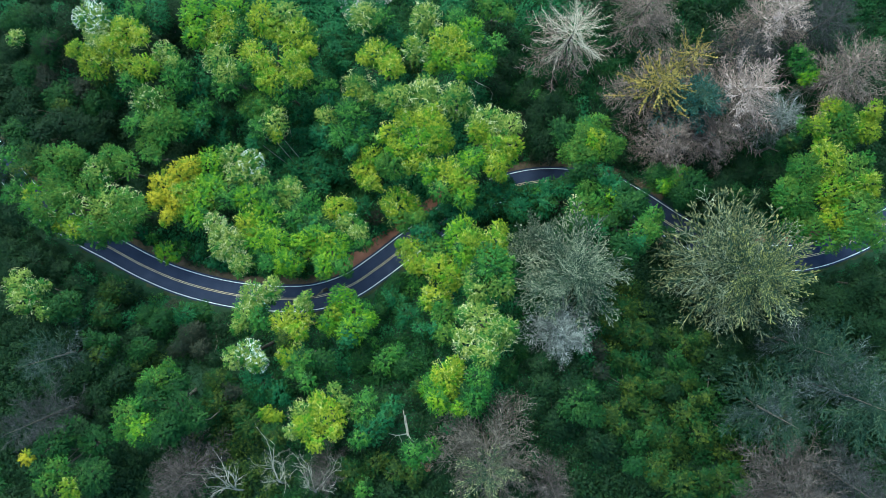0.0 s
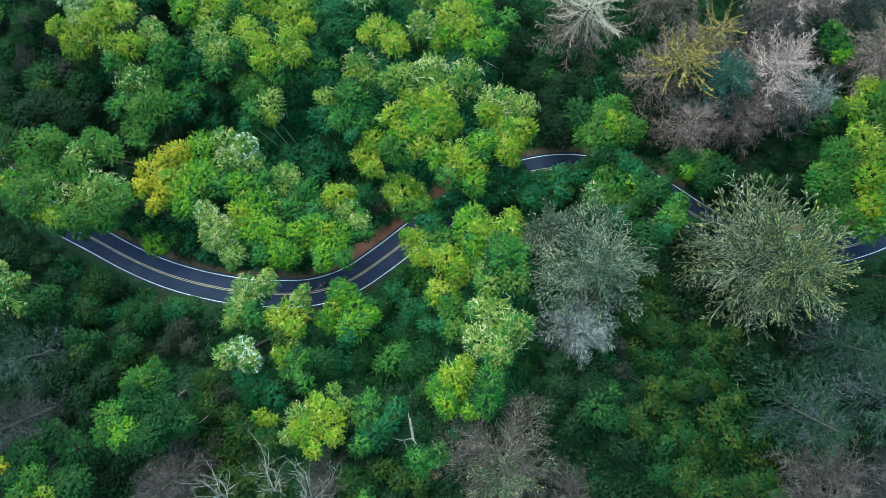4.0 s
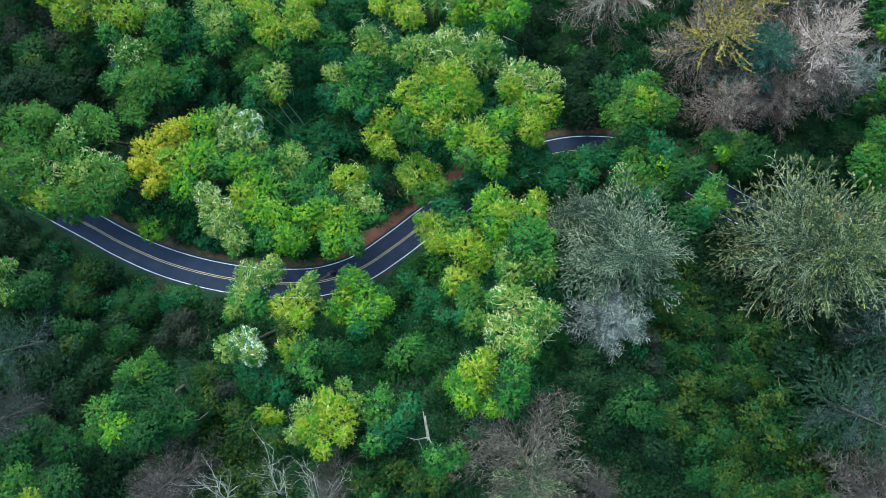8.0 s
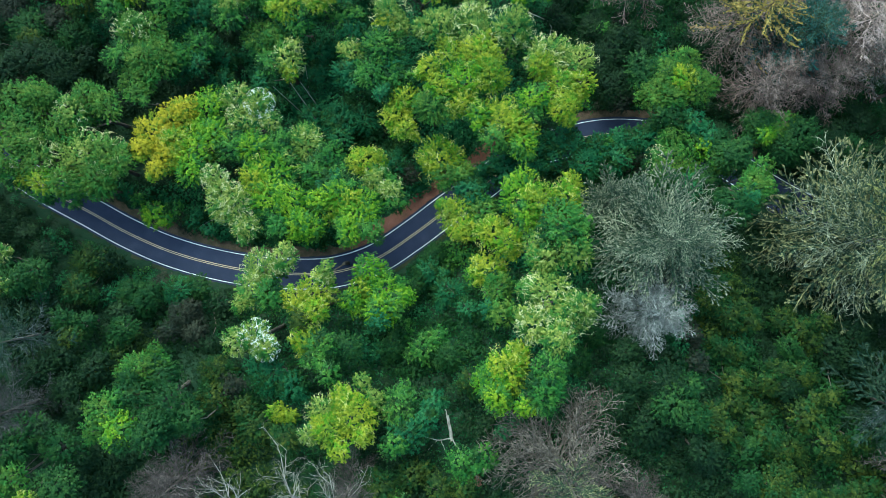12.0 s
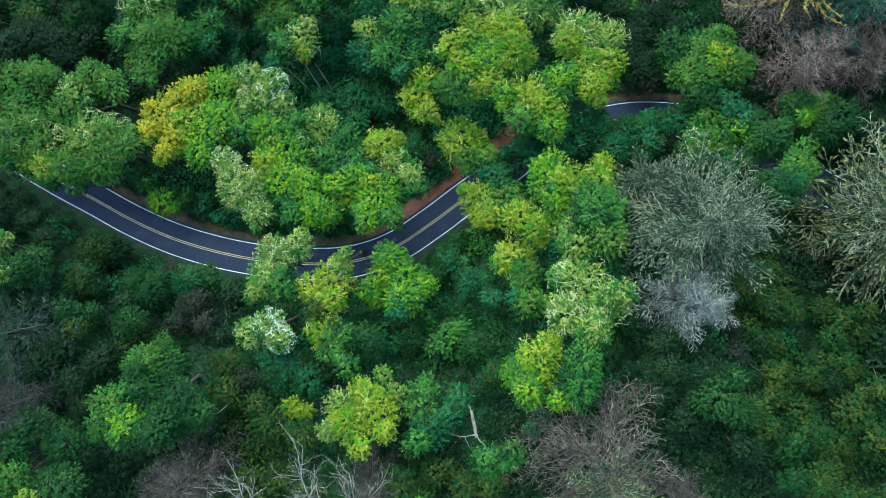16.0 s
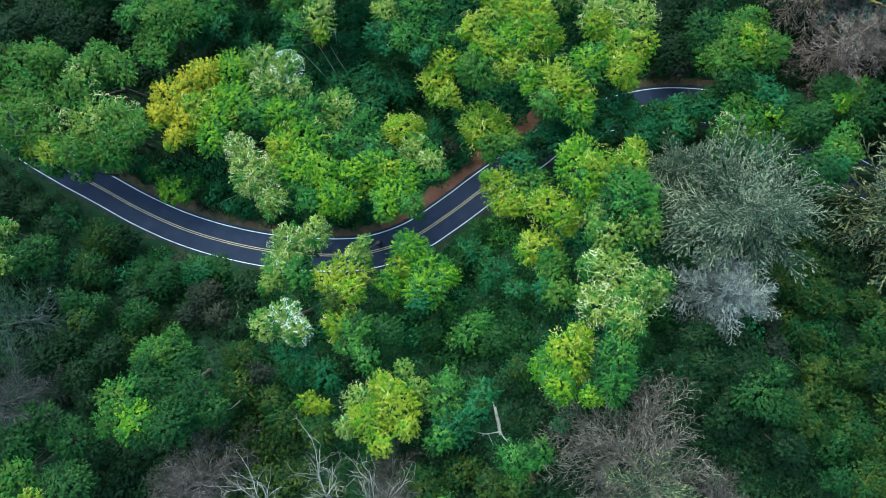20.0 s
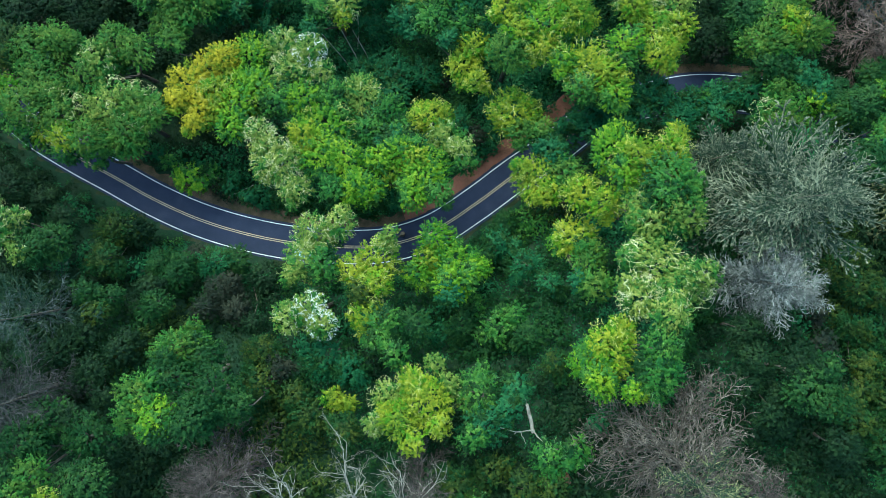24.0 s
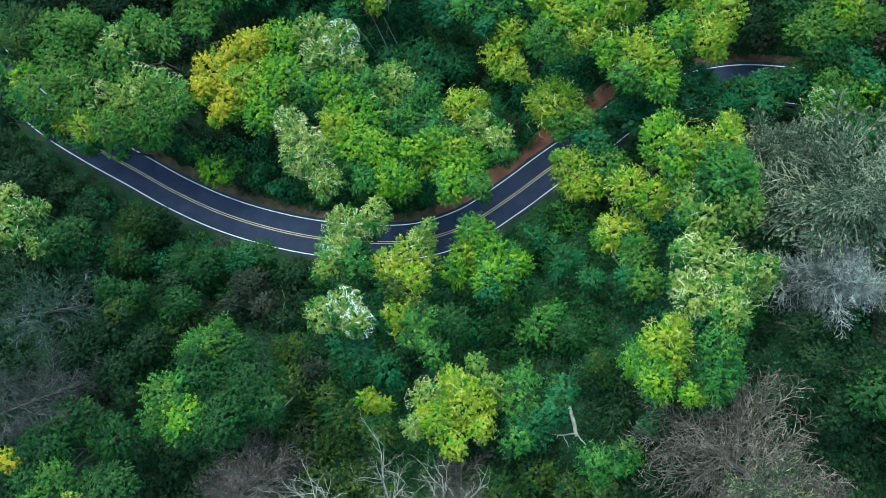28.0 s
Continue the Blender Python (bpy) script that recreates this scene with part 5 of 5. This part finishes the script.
conifer(69.8, -19.4, 27, 10, 0.30, "deep", True, "dark conifer with slate-grey dead boughs", "", True, 1.0, "gloom")
conifer(76.0, -28.0, 30, 13, 0.28, "deep", True, "large dark conifer with many slate-grey dead branches", "", True, 1.1, "gloom")
conifer(60.5, -31.5, 25, 10, 0.25, "deep", True, "dark green conifer with drooping fans", "", True, 1.0, "gloom")
conifer(62.6, -44.6, 25, 11, 0.25, "umber", False, "dead conifer with mauve-grey twigs", "", True, 1.1, "")
conifer(73.1, -43.2, 25, 9, 0.25, "ash", False, "dead conifer with ash-grey twigs", "", True, 1.0, "")
conifer(-84.8, -38.2, 24, 8, 0.25, "ash", False, "dead conifer with dark mauve-grey twigs", "", True, 1.0, "")
conifer(-87.3, -27.0, 22, 8, 0.25, "deep", True, "dark conifer with a few dull grey dead boughs", "", True, 0.7, "gloom")
conifer(-56.0, -48.9, 18, 8.5, 0.20, "umber", False, "dead tree with dense mauve-grey twigs", "", True, 1.1, "")
conifer(18.2, -46.1, 14, 6, 0.2, "umber", False, "low dead conifer with mauve-grey twigs", "", True, 1.0, "")
conifer(-27.0, -47.7, 16, 5.5, 0.2, "umber", False, "low dead tree with mauve-grey twigs", "", True, 1.0, "")


# ---------------------------------------------------------------- bare trees, fallen wood, small things
bare_tree(-36.9, -53.1, 13, 3.2, "grey", "leafless tree with pale forking branches among shrubs", (0.5, 6.5))
bare_tree(-44.7, -54.7, 13, 3.0, "grey", "leafless grey tree with fine forking branches", (-2, 6))
bare_tree(-29.6, -54.4, 13, 3.0, "grey", "leafless grey tree leaning over the slope", (1.5, 6.5))
bare_tree(-56.4, -52.1, 13, 6.5, "umber", "leafless mauve-grey tree with dense twigs", (0, 0))


def dead_wood(name, runs, material, label, category):
    """Fallen or broken wood: runs are (points, thick end, thin end), each a part."""
    thing = new(name)
    foot = np.array(runs[0][0][0], float)
    thing.location = foot
    for i, (points, a, b) in enumerate(runs):
        w = Wood()
        p = np.array(points, float) - foot
        rng = np.random.default_rng(i + 40)
        dense = [p[0]]
        for q0, q1 in zip(p[:-1], p[1:]):
            for k in (1, 2, 3):
                dense.append(q0 + (q1 - q0) * k / 3 + rng.normal(size=3) * 0.04 * (k < 3))
        w.add(dense, np.linspace(a, b, len(dense)) * rng.uniform(0.85, 1.15, len(dense)), 7)
        child("log" if i == 0 else "branch", w.mesh("dead_wood", material), thing)
    return tagged(thing, label, category)


PALE_WOOD = rough_material("wood_bleached", [(0.3, (0.15, 0.14, 0.11)), (0.55, (0.34, 0.32, 0.27)), (0.75, (0.52, 0.50, 0.44))], 1.2, 9.0)
dead_wood("fallen_log", [
    ([(-10.5, -41.8, 21.9), (-11.0, -39.7, 21.3), (-11.5, -37.8, 20.3)], 0.33, 0.24),
    ([(-10.7, -41.3, 22.1), (-13.1, -41.8, 21.7), (-15.8, -41.4, 20.9)], 0.12, 0.05),
    ([(-13.1, -41.8, 21.7), (-13.9, -42.6, 21.9), (-14.6, -43.5, 22.1)], 0.07, 0.03),
    ([(-12.5, -41.7, 21.8), (-12.1, -42.4, 22.2), (-11.7, -43.2, 22.6)], 0.06, 0.03),
    ([(-10.7, -41.3, 22.1), (-10.0, -42.1, 22.6), (-9.2, -42.7, 22.9)], 0.14, 0.05),
    ([(-11.5, -38.0, 20.4), (-11.9, -36.9, 19.8), (-12.1, -36.0, 19.2)], 0.14, 0.04),
], PALE_WOOD, "bleached broken log with bare limbs lying in shrubs", "fallen log")
dead_wood("fallen_branch", [
    ([(-65.8, -6.4, -0.1), (-63.6, -5.4, -0.3), (-61.4, -4.2, -0.4)], 0.16, 0.07),
    ([(-64.6, -5.9, -0.2), (-64.1, -7.1, -0.1)], 0.06, 0.02),
], PALE_WOOD, "pale dead branch fallen beside the road", "fallen branch")
dead_wood("dead_limb", [
    ([(2.2, 39.9, 0.9), (3.8, 38.7, 2.2), (5.8, 37.6, 2.9)], 0.10, 0.07),
    ([(5.8, 37.6, 2.9), (6.6, 36.1, 3.2), (6.2, 34.7, 2.9)], 0.07, 0.03),
    ([(5.8, 37.6, 2.9), (7.1, 38.0, 2.9), (7.9, 38.7, 2.4)], 0.06, 0.02),
    ([(3.2, 39.2, 1.5), (2.8, 38.3, 1.6)], 0.05, 0.02),
], PALE_WOOD, "white crooked dead limb sticking out of shrubs", "dead limb")
for a, b, r in (((-42.0, 17.8, -5.0), (-44.9, 23.0, 5.9), 0.14), ((-44.2, 18.5, -5.2), (-48.2, 22.1, 6.0), 0.12),
                ((-40.1, 18.4, -4.9), (-43.1, 23.4, 5.0), 0.12), ((-43.8, 23.3, -5.8), (-42.6, 27.1, 3.7), 0.10)):
    m = tuple((p + q) / 2 + d for p, q, d in zip(a, b, (0.3, -0.2, 0.4)))
    dead_wood("leaning_stem", [([a, m, b], r, r * 0.4)], PALE_WOOD, "thin pale leaning stem in a dark gap", "tree stem")
sx, sy, sz = (-6.0, -47.3, 24.5)
stump = dead_wood("stump", [([(sx, sy, sz - 2), (sx, sy, sz + 1.2), (sx + 0.1, sy, sz + 1.6)], 0.85, 0.7)],
                  rough_material("wood_red_brown", [(0.3, (0.14, 0.07, 0.045)), (0.7, (0.30, 0.16, 0.11))], 1.0, 8.0), "red-brown broken stump among shrubs", "stump")


CLEARINGS = [(-11.1, -39.5, 20.6), (-13.3, -42.1, 21.2), (-15.2, -42.0, 20.8), (-10.0, -42.4, 22.2), (-6.0, -47.3, 24.5)]


def gravel_track():
    pts = smooth_line([(-42, 80), (-36, 70), (-33.0, 63.5), (-31.2, 58.5), (-29.2, 60.5), (-26.2, 63.0), (-21.5, 61.8), (-16, 67)], 6)
    d = np.gradient(pts, axis=0)
    d /= np.linalg.norm(d, axis=1)[:, None]
    out = np.stack([-d[:, 1], d[:, 0]], 1)
    verts, faces = [], []
    for i, (p, o) in enumerate(zip(pts, out)):
        for k in (-1.0, 0.0, 1.0):
            q = p + o * k * (1.0 + 0.35 * noise.noise((i * 0.4, k, 5.0)))
            verts.append((q[0], q[1], floor_at(q[0], q[1]) + 0.9 + 0.1 * (k == 0)))
        if i:
            a = 3 * (i - 1)
            faces += [(a, a + 3, a + 4, a + 1), (a + 1, a + 4, a + 5, a + 2)]
    tagged(new("track", mesh_of("track", verts, faces, PALE_ROCK, True)), "pale gravel track between the trees", "track", kind="structure")


gravel_track()


# ---------------------------------------------------------------- pickup on the road
def box(bm, lo, hi, taper=(1.0, 1.0), bevel=0.05, shift=0.0):
    """A bevelled box whose top is tapered in x and y about its middle."""
    made = bmesh.ops.create_cube(bm, size=1.0)["verts"]
    c = [(a + b) / 2 for a, b in zip(lo, hi)]
    s = [b - a for a, b in zip(lo, hi)]
    for v in made:
        up = v.co.z > 0
        v.co.x = c[0] + v.co.x * s[0] * (taper[0] if up else 1) + (shift if up else 0)
        v.co.y = c[1] + v.co.y * s[1] * (taper[1] if up else 1)
        v.co.z = c[2] + v.co.z * s[2]
    if bevel:
        es = {e for v in made for e in v.link_edges}
        bmesh.ops.bevel(bm, geom=list(es), offset=bevel, segments=2, affect="EDGES", profile=0.6)


def simple(name, lo, hi, mat, parent, label="", **k):
    bm = bmesh.new()
    box(bm, lo, hi, **k)
    return part(name, bm, mat, parent, label)


def wheel(parent, x, y):
    bm = bmesh.new()
    bmesh.ops.create_cone(bm, cap_ends=True, segments=24, radius1=0.38, radius2=0.38, depth=0.26, matrix=Matrix.Rotation(radians(90), 4, "X"))
    bmesh.ops.bevel(bm, geom=[e for e in bm.edges if len(e.link_faces) == 2 and e.calc_face_angle(0) > 1], offset=0.05, segments=2, affect="EDGES")
    w = part("wheel", bm, RUBBER, parent, m=pose(x, y, 0.38))
    bm = bmesh.new()
    bmesh.ops.create_cone(bm, cap_ends=True, segments=20, radius1=0.23, radius2=0.20, depth=0.285, matrix=Matrix.Rotation(radians(90), 4, "X"))
    part("rim", bm, CHROME, w, "silver wheel rim")


def pickup(m):
    car = new("pickup")
    simple("body", (-2.65, -0.95, 0.38), (2.60, 0.95, 1.02), CAR_PAINT, car, taper=(0.985, 0.95), bevel=0.12)
    simple("bonnet", (1.20, -0.86, 0.98), (2.50, 0.86, 1.16), CAR_PAINT, car, taper=(0.92, 0.92), bevel=0.07)
    simple("cab", (-0.95, -0.90, 1.00), (1.30, 0.90, 1.78), GLASS, car, "dark tinted cab glazing", taper=(0.66, 0.84), bevel=0.06, shift=-0.12)
    simple("roof", (-0.90, -0.76, 1.74), (0.62, 0.76, 1.84), CAR_PAINT, car, taper=(0.94, 0.94), bevel=0.045)
    simple("bed_cover", (-2.58, -0.86, 1.00), (-0.98, 0.86, 1.72), CAR_PAINT, car, "pale canopy over the load bed", taper=(0.96, 0.88), bevel=0.08)
    simple("front_bumper", (2.52, -0.88, 0.42), (2.74, 0.88, 0.68), CHROME, car, bevel=0.05)
    simple("rear_bumper", (-2.80, -0.88, 0.44), (-2.60, 0.88, 0.66), CHROME, car, bevel=0.05)
    simple("grille", (2.56, -0.52, 0.72), (2.63, 0.52, 0.95), RUBBER, car, bevel=0.02)
    simple("rear_window", (-2.64, -0.62, 1.20), (-2.55, 0.62, 1.60), GLASS, car, bevel=0.02)
    for s in (-1, 1):
        simple("headlight", (2.50, s * 0.72 - 0.16, 0.74), (2.62, s * 0.72 + 0.16, 0.94), LAMP_CLEAR, car, bevel=0.03)
        simple("tail_light", (-2.70, s * 0.82 - 0.09, 0.74), (-2.60, s * 0.82 + 0.09, 1.02), LAMP_RED, car, bevel=0.02)
        simple("mirror", (0.80, s * 1.02 - 0.09, 1.10), (0.96, s * 1.02 + 0.09, 1.26), RUBBER, car, bevel=0.03)
        simple("side_window", (-2.20, s * 0.835 - 0.02, 1.22), (-1.15, s * 0.835 + 0.02, 1.58), GLASS, car, bevel=0.01)
        for x in (-1.65, 1.62):
            wheel(car, x, s * 0.82)
    car.matrix_basis = m
    return tagged(car, "pale blue pickup with a covered bed on the road", "pickup truck")


i = int(np.argmin(np.hypot(LINE[:, 0] + 50.5, LINE[:, 1] + 15.0)))
spot = LINE[i] - LINE_OUT[i] * 1.6
pickup(pose(spot[0], spot[1], 0.075 + float(grade(spot[0])), 0, 0, math.degrees(math.atan2(LINE_DIR[i, 1], LINE_DIR[i, 0]))))


# ---------------------------------------------------------------- undergrowth
def build_undergrowth():
    rng = np.random.default_rng(5)
    tints = ("dark", "teal", "olive", "brown", "deep", "mid")
    heaps = {t: [] for t in tints}
    library = []
    for i in range(8):
        own = np.random.default_rng(900 + i)
        library.append(clump_corners(own, 2.0, 0.19, 0.115, 5, 2, 2.2)[0])
    gx, gy = np.meshgrid(np.arange(-122, 114, 2.7), np.arange(-70, 76, 2.7))
    xs = gx.ravel() + rng.uniform(-1.2, 1.2, gx.size)
    ys = gy.ravel() + rng.uniform(-1.2, 1.2, gx.size)
    s = np.abs(uphill(xs, ys))
    zs = ground_z(xs, ys)
    crowns = np.array(CROWNS)
    under = (np.hypot(xs[:, None] - crowns[None, :, 0], ys[:, None] - crowns[None, :, 1]) < 0.55 * crowns[None, :, 2]).any(1)
    for x, y, d, z, hidden in zip(xs, ys, s, zs, under):
        if hidden or any(math.hypot(x - c[0], y - c[1]) < 2.3 for c in CLEARINGS):
            continue
        r = rng.uniform(1.4, 2.9)
        if d < 5.0 + 0.8 * r:
            r *= 0.5
        if d < 4.6 + 0.8 * r or (d < 6.0 and rng.random() < 0.3):
            continue
        # darker tints in the outer regions put vignette and shade into the leaf colour
        v = noise.noise((x * 0.035, y * 0.035, 9.0)) + 0.5 * noise.noise((x * 0.15, y * 0.15, 2.0))
        if y < -8 and -42 < x < 12 and y > -32:
            tint = "teal" if v < 0.0 else ("mid" if v > 0.5 else "deep")
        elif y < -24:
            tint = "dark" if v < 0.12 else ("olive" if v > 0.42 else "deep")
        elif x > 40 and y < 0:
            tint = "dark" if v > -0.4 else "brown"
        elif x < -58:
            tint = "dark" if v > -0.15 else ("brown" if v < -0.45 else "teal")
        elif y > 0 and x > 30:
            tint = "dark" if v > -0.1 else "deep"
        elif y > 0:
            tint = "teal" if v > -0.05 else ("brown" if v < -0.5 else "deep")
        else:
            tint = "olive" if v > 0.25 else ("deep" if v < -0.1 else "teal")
        a = rng.uniform(0, 6.28)
        c, q = math.cos(a), math.sin(a)
        turn = np.array([[c, -q, 0], [q, c, 0], [0, 0, 1]]) * (r / 2.0)
        at = np.array([x, y, z + 0.35 * r + rng.uniform(0, 1.6)])
        heaps[tint].append(library[int(rng.integers(8))] @ turn.T + at)
    # low bushes crowding the road's edges
    for i in range(2, len(LINE) - 2):
        for side in (-1, 1):
            x, y = LINE[i]
            edge = 4.0
            if side > 0 and (-32 < x < 1 or 66 < x < 96):
                edge = 6.4
            elif side > 0 and x < -31:
                edge = 5.2
            for off in (edge, edge + 1.3, edge + 2.8):
                if rng.random() < 0.25:
                    continue
                px, py = LINE[i] + LINE_OUT[i] * side * (off + rng.uniform(0.3, 1.2)) + rng.uniform(-0.8, 0.8, 2)
                r = rng.uniform(0.5, 0.95) * (1.0 if off == edge else 1.5)
                if abs(uphill(px, py)[0]) < 4.1 + 1.0 * r:
                    continue
                tint = ("teal", "mid", "deep", "teal")[int(rng.integers(4))] if -75 < x < 12 else ("dark", "teal", "deep", "dark")[int(rng.integers(4))]
                heaps[tint].append(library[int(rng.integers(8))][::2] * (r / 2.0) + np.array([px, py, floor_at(px, py) + 0.2 * r]))
    # low leaves over the open forest floor
    gx = rng.uniform(-122, 114, 290000)
    gy = rng.uniform(-70, 76, 290000)
    off = np.concatenate([np.abs(uphill(gx[i:i + 5000], gy[i:i + 5000])) for i in range(0, len(gx), 5000)])
    keep = off > 5.6 + 0.8 * np.sin(gx * 0.7) + 0.6 * np.sin(gx * 1.9 + gy)
    keep &= ~((off < 7.2) & (gx > -32) & (gx < 1) & (gy > -40) & (np.sin(gx * 3.1) > -0.6))
    gx, gy = gx[keep], gy[keep]
    at = np.stack([gx, gy, ground_z(gx, gy) + rng.uniform(0.35, 1.1, len(gx))], 1)
    up = np.tile([0.0, 0.0, 1.0], (len(gx), 1))
    low = leaves_at(rng, at, up, 0.21, 0.15, 0.4)
    pick = rng.integers(3, size=len(gx))
    # outermost floor leaves all dark: the same edge darkening, held in their colour
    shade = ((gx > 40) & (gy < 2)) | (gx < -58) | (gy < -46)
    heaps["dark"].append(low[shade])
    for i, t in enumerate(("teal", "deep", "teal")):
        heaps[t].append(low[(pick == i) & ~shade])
    words = {"dark": "dense dark green shrubs covering the slope", "teal": "blue-green shrubs under the trees", "olive": "olive shrubs and saplings on the slope",
             "brown": "brownish scrub in the shade under trees", "mid": "small green bushes along the road edge", "deep": "green saplings and shrubs on the slope"}
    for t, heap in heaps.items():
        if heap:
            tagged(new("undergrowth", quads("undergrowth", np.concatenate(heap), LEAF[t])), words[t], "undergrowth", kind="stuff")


build_undergrowth()
